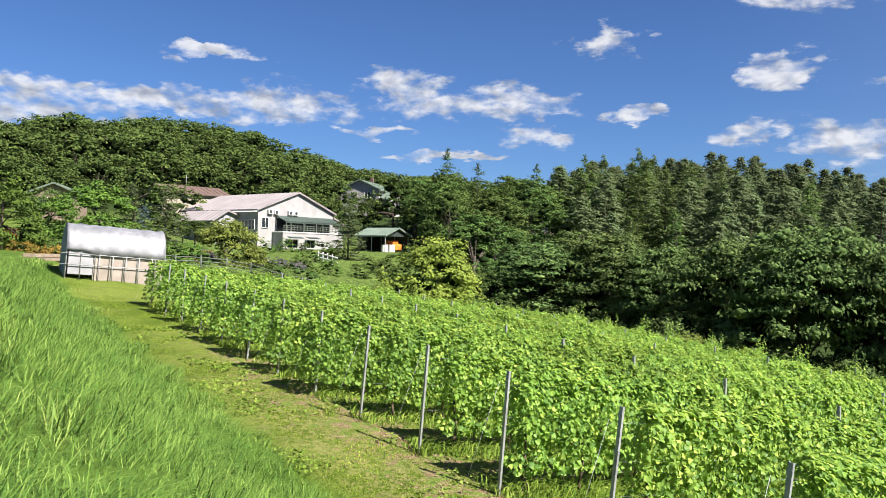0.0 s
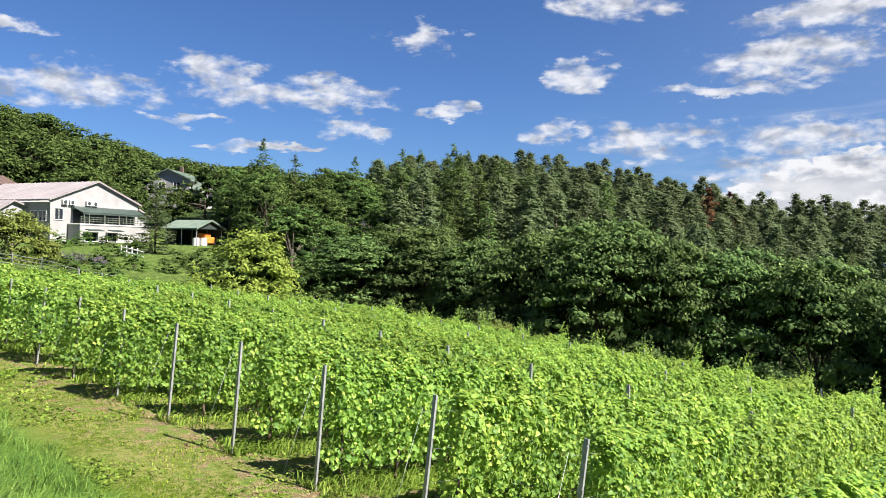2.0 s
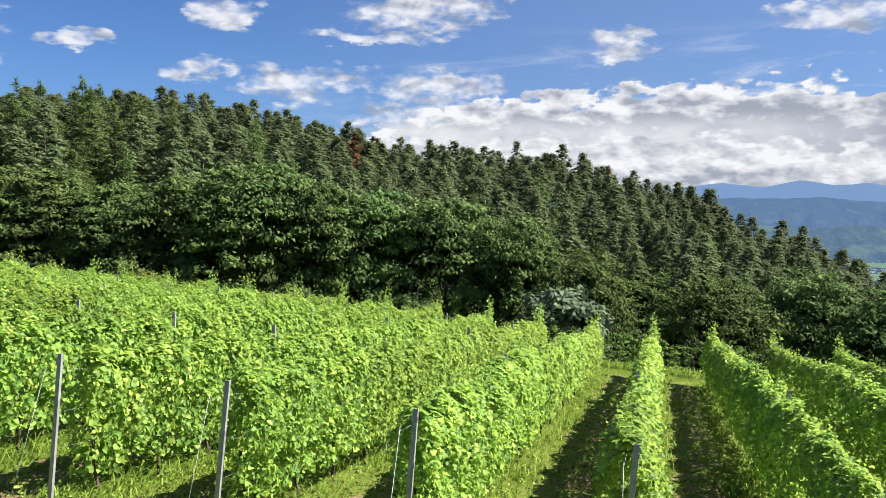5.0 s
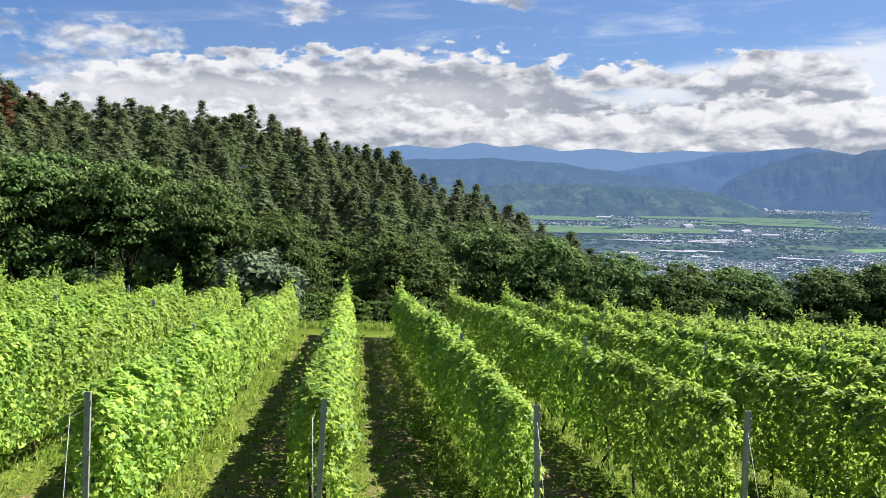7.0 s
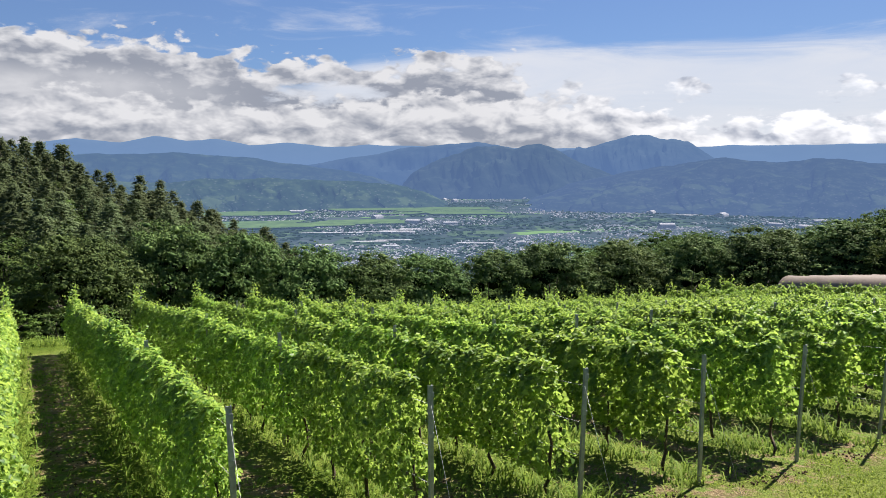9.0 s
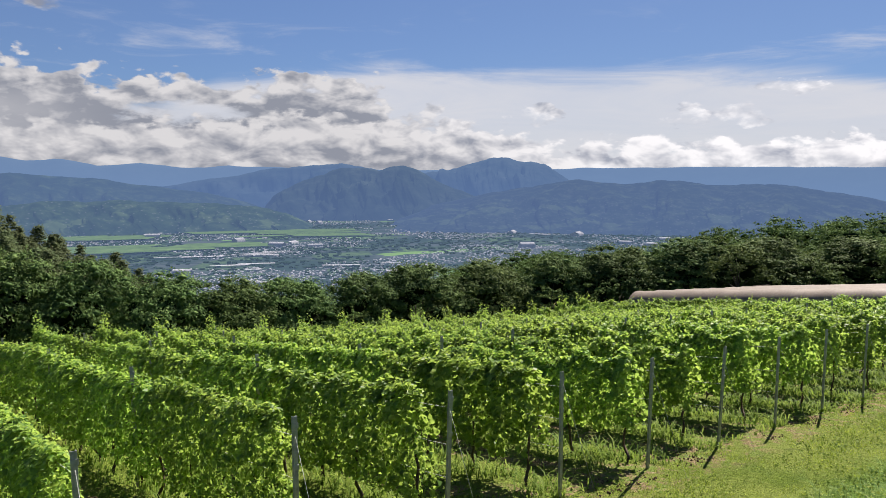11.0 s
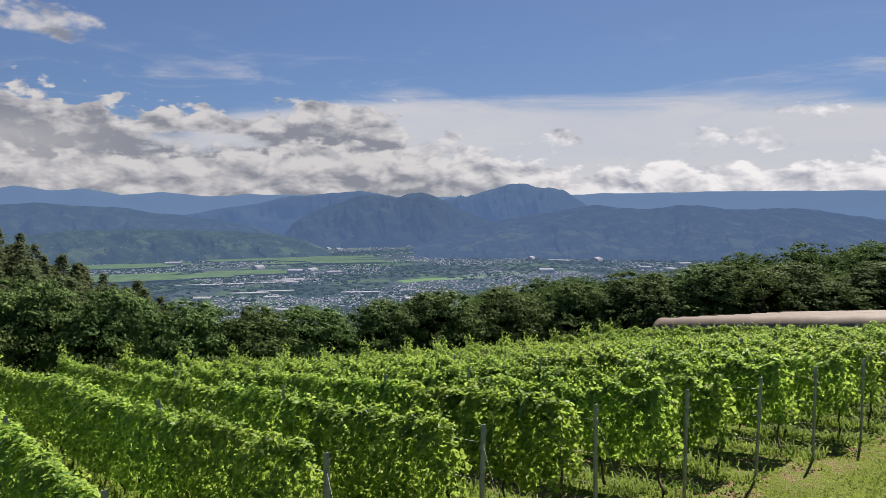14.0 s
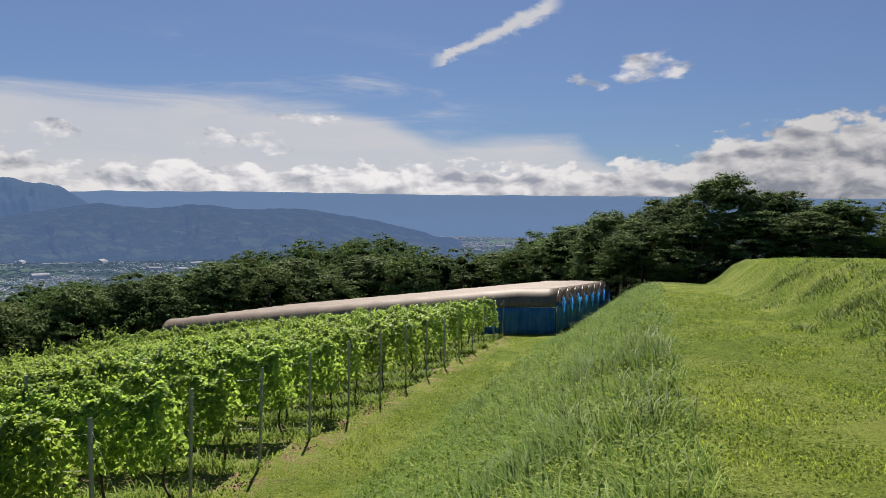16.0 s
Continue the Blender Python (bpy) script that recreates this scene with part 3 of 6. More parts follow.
def leaves(name, P, D, size, shape, mat, spread=0.9, seed=1, inside=None, cores=None, droop=0.5):
    """Leaves at the places P, each facing roughly along D (the way its upper side looks)."""
    g = np.random.default_rng(seed)
    P, D = np.asarray(P, float), np.asarray(D, float)
    n = len(P)
    up = D + g.normal(0, spread, (n, 3)) * 0.6
    up /= np.linalg.norm(up, axis=1, keepdims=True) + 1e-9
    a = g.normal(0, 1, (n, 3))
    a[:, 2] -= droop
    a -= up * (a * up).sum(1, keepdims=True)
    a /= np.linalg.norm(a, axis=1, keepdims=True) + 1e-9
    b = np.cross(up, a)
    s = np.broadcast_to(np.asarray(size, float), (n,)) * g.uniform(0.65, 1.25, n)
    T, F = shape
    v = P[:, None, :] + s[:, None, None] * (T[None, :, 0:1] * a[:, None, :] + T[None, :, 1:2] * b[:, None, :] + T[None, :, 2:3] * up[:, None, :])
    F = np.array(F)
    f = ((np.arange(n) * len(T))[:, None, None] + F[None]).reshape(-1, F.shape[1])
    v = v.reshape(-1, 3)
    if cores is not None:
        f = np.concatenate([f, cores[1] + len(v)])
        v = np.concatenate([v, cores[0]])
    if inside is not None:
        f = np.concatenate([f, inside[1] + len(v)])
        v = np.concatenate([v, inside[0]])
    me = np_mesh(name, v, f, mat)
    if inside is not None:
        # the inner lumps take the near-black colour of painted shade
        me.materials.append(M["crown_shade"])
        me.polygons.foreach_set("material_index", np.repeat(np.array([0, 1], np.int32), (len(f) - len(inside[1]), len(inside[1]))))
    return me


# ---- the lie of the land ----
TABLE = {   # heading: (distance, height) pairs
    180: [(30, 3.5), (80, 8), (150, 16), (250, 32), (420, 40)],
    100: [(45, 3.0), (100, 5), (160, 14), (250, 30), (420, 30)],
    88: [(45, 2.4), (90, 4.0), (150, 12), (240, 26), (420, 24)],
    81: [(45, 2.1), (90, 3.6), (150, 12), (240, 31), (420, 26)],
    74: [(45, 1.5), (95, 3.2), (140, 9), (230, 31), (420, 24)],
    67: [(45, 0.2), (90, 2.9), (108, 3.2), (150, 8), (215, 21), (420, 15)],
    60: [(45, -1.6), (85, 2.6), (105, 3.4), (150, 10.5), (210, 13), (420, 12)],
    52: [(45, -3.6), (70, -1.5), (95, 2.0), (125, 5), (250, 8)],
    44: [(44, -5.0), (58, -5.5), (85, 1.0), (125, 7), (165, 10.5), (250, 2)],
    36: [(42, -5.2), (55, -7.5), (80, -1), (125, 6.5), (165, 11.5), (250, 4)],
    28: [(39, -5.2), (52, -8.5), (80, -3), (125, 3.5), (165, 8), (250, 0)],
    18: [(37, -4.9), (50, -9), (80, -6), (125, -1.5), (165, 2), (250, -8)],
    8: [(36, -4.9), (50, -9.5), (80, -8), (125, -3), (165, 1), (250, -10)],
    0: [(36, -4.9), (50, -10.5), (80, -12), (125, -8), (165, -5), (250, -25)],
    -8: [(37, -5.3), (50, -11), (80, -16), (125, -15.5), (165, -14), (250, -45)],
    -15: [(38, -5.6), (52, -12), (80, -18), (125, -21.5), (165, -23.5), (250, -60)],
    -20: [(38.5, -5.8), (54, -12.5), (80, -19), (125, -26), (165, -31), (250, -65)],
    -25: [(39, -6), (55, -13), (80, -20), (125, -28), (165, -33), (250, -70)],
    -32: [(41, -6.3), (57, -13), (85, -20), (125, -27), (165, -31), (250, -70)],
    -40: [(44, -6.6), (60, -13), (90, -18.5), (140, -23), (165, -25), (250, -70)],
    -48: [(49, -7), (65, -13), (95, -17), (140, -19), (165, -20), (250, -65)],
    -55: [(54, -7.4), (70, -12.5), (100, -15.5), (140, -16), (250, -55)],
    -60: [(57, -7.2), (72, -12), (100, -14), (140, -13.5), (250, -50)],
    -65: [(60, -6.8), (75, -11), (105, -12.5), (140, -12), (250, -50)],
    -70: [(62, -6), (77, -10), (108, -11), (140, -10.5), (250, -48)],
    -74: [(63, -5.6), (78, -10), (108, -14), (140, -17), (250, -46)],
    -78: [(64, -5.2), (80, -9.5), (110, -12.5), (140, -16), (250, -45)],
    -84: [(62, -4.2), (80, -6.5), (110, -8.5), (140, -9), (250, -45)],
    -90: [(60, -3.2), (80, -5), (110, -6.5), (140, -7.5), (250, -45)],
    -100: [(60, -1.4), (80, -2.0), (110, -5), (150, -16), (250, -45)],
    -115: [(50, 1.0), (90, 2), (150, -4), (250, -30)],
    -180: [(30, 3.5), (80, 8), (150, 16), (250, 32), (420, 40)],
}
HEADS = sorted(TABLE)
RADII = np.array([0, 30, 36, 42, 48, 54, 60, 70, 80, 90, 100, 112, 125, 140, 152, 165, 190, 215, 250, 420, 800, 1500, 6000], float)
GRID = np.array([np.interp(RADII, [p[0] for p in TABLE[h]], [p[1] for p in TABLE[h]]) for h in HEADS])
VALLEY = -205.0
for i, h in enumerate(HEADS):
    GRID[i, -1] = GRID[i, -2] = VALLEY
    GRID[i, -3] = VALLEY - 4.0 if -110 < h < 20 else -60.0 if abs(h) < 115 else 40.0
    GRID[i, -4] = min(GRID[i, -4], VALLEY * 0.45) if -110 < h < 20 else GRID[i, -4]


def sstep(v, a, b):
    t = np.clip((v - a) / (b - a), 0, 1)
    return t * t * (3 - 2 * t)


def near_height(x, y):
    """The path, the bank, the headland and the sloping vineyard."""
    x, y = np.asarray(x, float), np.asarray(y, float)
    s = np.where(x > 17, -0.0597 * 17 - 0.072 * (x - 17), np.where(x < -14, 0.0597 * 14 - 0.052 * (x + 14), -0.0597 * x))
    path = 1.78
    toe = -0.85
    z = path + (toe - path) * sstep(y, 0.0, 5.4)
    z = np.where(y > 5.4, toe - 0.05 * (np.minimum(y, 7.7) - 5.4) - 0.132 * np.maximum(y - 7.7, 0), z)
    up = (0.9 * sstep(x, -30.0, 4.0) + 0.8 * sstep(x, 8.0, 34.0)) * sstep(y, -2.8, -5.4)
    hollow = 0.62 * sstep(x, 5.0, 17.0) * (1 - sstep(x, 31.0, 40.0)) * sstep(y, 12.0, 28.0)
    return s + z - hollow + np.where(y < -3.0, up, 0.0) + 0.02 * np.maximum(-y - 5, 0)


def height(x, y):
    x, y = np.asarray(x, float), np.asarray(y, float)
    dx, dy = x, y - 0.45
    r = np.hypot(dx, dy)
    a = np.degrees(np.arctan2(-dx, dy))
    hi = np.clip(np.searchsorted(HEADS, a, side="right"), 1, len(HEADS) - 1)
    h0, h1 = np.array(HEADS)[hi - 1], np.array(HEADS)[hi]
    fa = np.clip((a - h0) / (h1 - h0), 0, 1)
    fa = fa * fa * (3 - 2 * fa)
    ri = np.clip(np.searchsorted(RADII, r, side="right"), 1, len(RADII) - 1)
    fr = np.clip((r - RADII[ri - 1]) / (RADII[ri] - RADII[ri - 1]), 0, 1)
    far = (GRID[hi - 1, ri - 1] * (1 - fa) + GRID[hi, ri - 1] * fa) * (1 - fr) + (GRID[hi - 1, ri] * (1 - fa) + GRID[hi, ri] * fa) * fr
    # the near ground holds over the vineyard's rectangle and the strip of path and bank
    ox = np.maximum(np.maximum(-34 - x, x - 60), 0)
    oy = np.maximum(np.maximum(y - 35, -12 - y), 0)
    wgt = 1 - sstep(np.hypot(ox, oy), 0.0, 10.0)
    return near_height(x, y) * wgt + far * (1 - wgt)


def ground_at(x, y):
    return float(height(np.array([x]), np.array([y]))[0])


def build_ground():
    ang = np.unique(np.concatenate([np.linspace(-180, -115, 34), np.linspace(-115, 105, 250), np.linspace(105, 180, 38)]))[:-1]
    rad = np.concatenate([[0.002], np.linspace(0.3, 20, 62), np.linspace(20.5, 70, 84)[0:], np.geomspace(71.5, 4700, 84)])
    A, R = np.meshgrid(np.radians(ang), rad)
    x, y = -R * np.sin(A), 0.45 + R * np.cos(A)
    z = height(x, y)
    g = np.random.default_rng(3)
    lump = np.array([noise.noise(Vector((u * 0.7, v * 0.7, 0))) for u, v in zip(x.ravel(), y.ravel())]).reshape(x.shape)
    z = z + lump * np.where(R < 70, 0.06, 0.0)
    v = np.stack([x, y, z], -1).reshape(-1, 3)
    n, k = A.shape
    i, j = np.meshgrid(np.arange(n - 1), np.arange(k), indexing="ij")
    j2 = (j + 1) % k
    f = np.stack([i * k + j, i * k + j2, (i + 1) * k + j2, (i + 1) * k + j], -1).reshape(-1, 4)
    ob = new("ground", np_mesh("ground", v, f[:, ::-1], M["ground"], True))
    return tagged(ob, "grassy terraced vineyard ground falling to a wide valley", "ground", kind="structure")


build_ground()


# ---- far mountains ----
def ridge(name, head0, head1, r, tops, depth, mat, label, seed, rough=0.12, n=240):
    """A far range: heading and height of its crest, its foot in the valley in front of the crest."""
    hs = np.linspace(head0, head1, n)
    crest = np.interp(-hs, [-t[0] for t in tops], [t[1] for t in tops])
    layers = 14
    V = []
    for k in range(layers):
        q = k / (layers - 1)
        for h, c in zip(hs, crest):
            rr = r - depth * (1 - q)
            top = 3.4 + r * math.tan(radians(c))
            fold = noise.fractal(Vector((h * 0.46 + seed + q * 0.8, q * 2.6, seed * 2.0)), 0.8, 2.1, 7)
            zz = VALLEY + (top - VALLEY) * (q ** 0.85 + 1.25 * rough * fold * math.sin(math.pi * min(q * 1.05, 1.0))) + rough * 55 * fold * q
            V.append(bearing(h + 1.2 * fold * (1 - q), rr, zz))
    for h in hs:
        V.append(bearing(h, r + depth, VALLEY))
    rows = layers + 1
    i, j = np.meshgrid(np.arange(rows - 1), np.arange(n - 1), indexing="ij")
    f = np.stack([i * n + j, i * n + j + 1, (i + 1) * n + j + 1, (i + 1) * n + j], -1).reshape(-1, 4)
    ob = new(name, np_mesh(name, np.array(V), f, mat, True))
    return tagged(ob, label, "mountain", kind="structure")


# the blue haze of each far material is its own glow in the air colour
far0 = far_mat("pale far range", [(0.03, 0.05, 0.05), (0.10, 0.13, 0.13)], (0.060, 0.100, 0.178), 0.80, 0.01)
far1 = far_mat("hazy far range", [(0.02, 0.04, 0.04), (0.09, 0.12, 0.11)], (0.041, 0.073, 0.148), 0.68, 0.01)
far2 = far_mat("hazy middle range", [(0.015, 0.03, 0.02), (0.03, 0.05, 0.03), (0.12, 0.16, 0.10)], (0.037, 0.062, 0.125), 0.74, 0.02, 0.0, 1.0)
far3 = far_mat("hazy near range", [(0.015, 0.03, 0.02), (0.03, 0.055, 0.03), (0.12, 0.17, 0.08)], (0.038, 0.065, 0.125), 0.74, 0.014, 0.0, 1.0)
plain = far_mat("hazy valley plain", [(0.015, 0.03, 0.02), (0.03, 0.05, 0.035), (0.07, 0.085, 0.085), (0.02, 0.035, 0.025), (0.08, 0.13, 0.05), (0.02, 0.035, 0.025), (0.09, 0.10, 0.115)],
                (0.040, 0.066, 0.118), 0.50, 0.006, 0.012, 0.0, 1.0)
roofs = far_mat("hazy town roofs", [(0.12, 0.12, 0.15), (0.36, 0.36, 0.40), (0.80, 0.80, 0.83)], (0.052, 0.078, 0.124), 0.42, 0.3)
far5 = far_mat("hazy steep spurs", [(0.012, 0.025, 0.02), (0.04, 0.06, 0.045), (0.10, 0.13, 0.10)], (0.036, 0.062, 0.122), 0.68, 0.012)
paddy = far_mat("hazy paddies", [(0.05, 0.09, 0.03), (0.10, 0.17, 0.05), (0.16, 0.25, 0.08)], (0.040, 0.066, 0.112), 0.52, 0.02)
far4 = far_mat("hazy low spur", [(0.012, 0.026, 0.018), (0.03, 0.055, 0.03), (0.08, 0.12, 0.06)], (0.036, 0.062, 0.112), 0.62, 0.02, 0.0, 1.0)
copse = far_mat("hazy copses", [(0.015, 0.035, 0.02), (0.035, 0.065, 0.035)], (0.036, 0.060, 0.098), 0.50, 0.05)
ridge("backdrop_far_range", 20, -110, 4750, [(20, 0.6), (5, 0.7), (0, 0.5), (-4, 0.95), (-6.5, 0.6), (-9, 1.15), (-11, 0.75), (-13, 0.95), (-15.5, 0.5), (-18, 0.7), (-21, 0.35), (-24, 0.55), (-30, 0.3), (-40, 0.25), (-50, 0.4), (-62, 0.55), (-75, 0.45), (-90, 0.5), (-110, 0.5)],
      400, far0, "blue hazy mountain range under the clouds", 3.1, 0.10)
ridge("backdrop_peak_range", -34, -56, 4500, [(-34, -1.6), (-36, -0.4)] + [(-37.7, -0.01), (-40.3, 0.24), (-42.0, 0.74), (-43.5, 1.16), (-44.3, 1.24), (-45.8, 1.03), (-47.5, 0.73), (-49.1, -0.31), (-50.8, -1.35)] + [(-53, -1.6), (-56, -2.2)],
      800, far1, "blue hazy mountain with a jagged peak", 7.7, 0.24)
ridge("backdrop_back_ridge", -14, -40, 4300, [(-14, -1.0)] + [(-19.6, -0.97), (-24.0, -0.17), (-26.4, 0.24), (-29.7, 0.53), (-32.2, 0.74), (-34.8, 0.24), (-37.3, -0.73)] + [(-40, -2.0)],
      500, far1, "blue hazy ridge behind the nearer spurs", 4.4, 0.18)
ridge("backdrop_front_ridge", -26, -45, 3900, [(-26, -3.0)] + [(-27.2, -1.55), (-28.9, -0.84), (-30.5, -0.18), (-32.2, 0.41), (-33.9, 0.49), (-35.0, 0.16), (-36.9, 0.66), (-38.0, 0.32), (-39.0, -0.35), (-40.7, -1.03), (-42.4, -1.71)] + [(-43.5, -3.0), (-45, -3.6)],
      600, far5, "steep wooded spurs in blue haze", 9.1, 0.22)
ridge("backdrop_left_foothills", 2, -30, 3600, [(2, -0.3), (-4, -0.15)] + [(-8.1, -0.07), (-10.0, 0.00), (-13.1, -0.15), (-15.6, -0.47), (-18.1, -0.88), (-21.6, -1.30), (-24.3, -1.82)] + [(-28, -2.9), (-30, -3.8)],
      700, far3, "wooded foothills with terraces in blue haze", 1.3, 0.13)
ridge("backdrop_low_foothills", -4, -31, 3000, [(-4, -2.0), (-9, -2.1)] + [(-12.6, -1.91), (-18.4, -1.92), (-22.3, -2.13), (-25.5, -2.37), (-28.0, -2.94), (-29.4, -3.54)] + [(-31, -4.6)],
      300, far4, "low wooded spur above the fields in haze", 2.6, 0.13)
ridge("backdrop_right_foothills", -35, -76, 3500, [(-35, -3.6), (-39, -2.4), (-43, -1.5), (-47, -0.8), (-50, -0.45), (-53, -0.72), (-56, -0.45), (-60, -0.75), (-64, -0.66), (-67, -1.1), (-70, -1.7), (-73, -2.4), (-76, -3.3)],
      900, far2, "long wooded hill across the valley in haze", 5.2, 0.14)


def valley_plain():
    hs, rs = np.radians(np.linspace(30, -120, 121)), np.geomspace(820, 4700, 40)
    A, R = np.meshgrid(hs, rs)
    z = np.full(R.shape, VALLEY + 3.0)
    V = np.stack([-R * np.sin(A), 0.45 + R * np.cos(A), z], -1).reshape(-1, 3)
    n, k = A.shape
    i, j = np.meshgrid(np.arange(n - 1), np.arange(k - 1), indexing="ij")
    f = np.stack([i * k + j, i * k + j + 1, (i + 1) * k + j + 1, (i + 1) * k + j], -1).reshape(-1, 4)
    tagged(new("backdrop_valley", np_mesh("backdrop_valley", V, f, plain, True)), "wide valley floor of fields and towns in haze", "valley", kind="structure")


valley_plain()


def town(name, n, test, size, tall, mat, label, category, seed, head=(-88, 4), dist=(1300, 3900)):
    """Hundreds of far roofs (or copses): small gabled blocks over the valley floor."""
    g = np.random.default_rng(seed)
    h = g.uniform(*head, n * 6)
    r = g.uniform(*dist, n * 6)
    q = np.array([noise.fractal(Vector((a * 0.10, b * 0.0030, seed)), 0.9, 2.0, 4) for a, b in zip(h, r)])
    keep = test(q, r)
    h, r = h[keep][:n], r[keep][:n]
    a = np.radians(h)
    x, y = -r * np.sin(a), 0.45 + r * np.cos(a)
    n = len(x)
    t = g.uniform(0, 3.14, n)
    sx, sy = size * g.uniform(0.6, 1.5, n), size * g.uniform(0.5, 1.0, n)
    zz = tall * g.uniform(0.6, 1.4, n)
    box8 = np.array([(-1, -1, 0), (1, -1, 0), (1, 1, 0), (-1, 1, 0), (-1, -1, 1), (1, -1, 1), (1, 1, 1), (-1, 1, 1), (-1, 0, 1.6), (1, 0, 1.6)], float)
    X = box8[None, :, 0] * sx[:, None]
    Yl = box8[None, :, 1] * sy[:, None]
    V = np.stack([x[:, None] + X * np.cos(t)[:, None] - Yl * np.sin(t)[:, None], y[:, None] + X * np.sin(t)[:, None] + Yl * np.cos(t)[:, None],
                  VALLEY + 2.0 + box8[None, :, 2] * zz[:, None] + 0 * X], -1)
    F = np.array([(0, 1, 5, 4), (2, 3, 7, 6), (4, 5, 9, 8), (6, 7, 8, 9)])
    f = (np.arange(n) * 10)[:, None, None] + F[None]
    tagged(new(name, np_mesh(name, V, f.reshape(-1, 4), mat)), label, category, kind="stuff")


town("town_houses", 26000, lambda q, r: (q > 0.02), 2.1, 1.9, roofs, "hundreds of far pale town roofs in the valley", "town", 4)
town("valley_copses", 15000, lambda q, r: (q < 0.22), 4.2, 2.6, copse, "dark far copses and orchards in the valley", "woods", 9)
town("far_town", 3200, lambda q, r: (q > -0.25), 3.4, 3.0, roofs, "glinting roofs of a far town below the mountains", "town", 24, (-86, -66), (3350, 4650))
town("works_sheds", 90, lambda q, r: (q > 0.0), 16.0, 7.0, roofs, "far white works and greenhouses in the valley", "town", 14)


def valley_fields():
    """Bright paddies and long pale greenhouses among the towns."""
    g = np.random.default_rng(19)
    for name, mat, n, bands, wide, deep, label, category in (
            ("paddy_fields", paddy, 60, ((-19, -34, 2460, 2800), (-15, -25, 2080, 2240), (-12, -17, 2500, 2600), (-36, -44, 3400, 3700), (-24, -34, 2600, 2750)), (50, 170), (22, 60), "bright green paddies among the towns in haze", "fields"),
            ("greenhouse_strips", roofs, 26, ((-24, -36, 1600, 1760), (-44, -60, 2500, 2900), (-20, -32, 1900, 2000)), (14, 46), (3, 9), "long pale greenhouses in the valley", "greenhouses")):
        V, F = [], []
        for k in range(n):
            h0, h1, r0, r1 = bands[g.integers(len(bands))]
            p = bearing(g.uniform(h1, h0), g.uniform(r0, r1))
            u = Vector((p.x, p.y, 0)).normalized()
            t = Vector((-u.y, u.x, 0))
            a, b, skew = g.uniform(*wide), g.uniform(*deep), g.normal(0, 0.5)
            for sx, sy in ((-1, -1), (1, -1), (1, 1), (-1, 1)):
                q = p + t * (a * sx * g.uniform(0.8, 1.1) + skew * b * sy) + u * (b * sy * g.uniform(0.8, 1.1))
                V.append((q.x, q.y, VALLEY + 7.0 + 0.02 * k))
            F.append((4 * k, 4 * k + 1, 4 * k + 2, 4 * k + 3))
        tagged(new(name, np_mesh(name, V, F, mat)), label, category, kind="stuff")


valley_fields()


# ---- the vineyard ----
ROW_GAP, FRONT, BACK, SLOPE = 2.25, 7.65, 31.5, -0.132
SEG = 4.0


def vine_segment(name, seed, n, shape, size, shoots, ragged, low0=0.45):
    """Four metres of trained vine: a dense hedge of leaves along the local y axis, z up from the soil."""
    g = np.random.default_rng(seed)

    def wave(k, layer):
        return np.array([noise.noise(Vector((v * k, seed * 3.1, layer))) for v in y])

    y = g.uniform(0, SEG, n)
    plant_ = wave(0.95, 0.0)
    half = 0.27 + (0.10 + 0.45 * ragged) * plant_ + 0.09 * wave(2.6, 3.0)
    top = 1.84 + (0.12 + 0.8 * ragged) * wave(1.3, 5.0) + 0.08 * wave(3.6, 6.0)
    low = low0 + (0.14 + 0.7 * ragged) * wave(1.5, 9.0)
    crown = g.random(n) < 0.20
    a = np.where(crown, g.uniform(0.93, 1.0, n), g.uniform(0, 1, n) ** 0.92)
    side = np.where(g.random(n) < 0.5, -1.0, 1.0)
    z = low + (top - low) * a
    prof = np.interp(a, [0, 0.12, 0.4, 0.75, 0.92, 1.0], [0.55, 0.85, 1.0, 0.88, 0.62, 0.30])
    depth = np.where(crown, g.uniform(0, 1, n), 1 - 0.62 * g.uniform(0, 1, n) ** 1.6)
    tuft = np.array([noise.noise(Vector((sd * 7 + seed, v * 2.7, u * 2.2))) for sd, v, u in zip(side, y, z)])
    fine = np.array([noise.noise(Vector((sd * 5 + seed, v * 6.5, u * 5.5))) for sd, v, u in zip(side, y, z)])
    hollow = np.where(crown, 0.0, np.clip(-0.16 - tuft, 0, 1) * (1.0 + 1.2 * ragged))
    off = np.clip(half, 0.14, 0.6) * prof * depth + np.where(crown, 0.0, (0.09 + 0.2 * ragged) * tuft + 0.07 * fine - hollow * 0.30)
    z = z + np.where(crown, 0.22 * fine + 0.16 * tuft, 0.0)
    P = np.stack([side * np.maximum(off, 0.02), y, z], 1)
    D = np.stack([side * np.where(crown, 0.5, 1.0), g.normal(0, 0.25, n), 0.35 + 2.2 * np.clip(a - 0.72, 0, 1) * 3], 1)
    S = np.full(n, size)
    for k in range(shoots):
        yy, h = g.uniform(0, SEG), g.uniform(0.08, 0.34)
        lean = g.normal(0, 0.14, 2)
        m = int(5 + h * 22)
        q = np.linspace(0, 1, m)
        P = np.concatenate([P, np.stack([lean[0] * q + g.normal(0, 0.05, m), yy + lean[1] * q + g.normal(0, 0.05, m), 1.84 + h * q * 1.2], 1)])
        D = np.concatenate([D, g.normal(0, 0.7, (m, 3)) + (0, 0, 0.5)])
        S = np.concatenate([S, size * (0.9 - 0.45 * q)])
    return leaves(name, P, D, S, shape, M["vine"], 1.15, seed, None, None, 0.4)


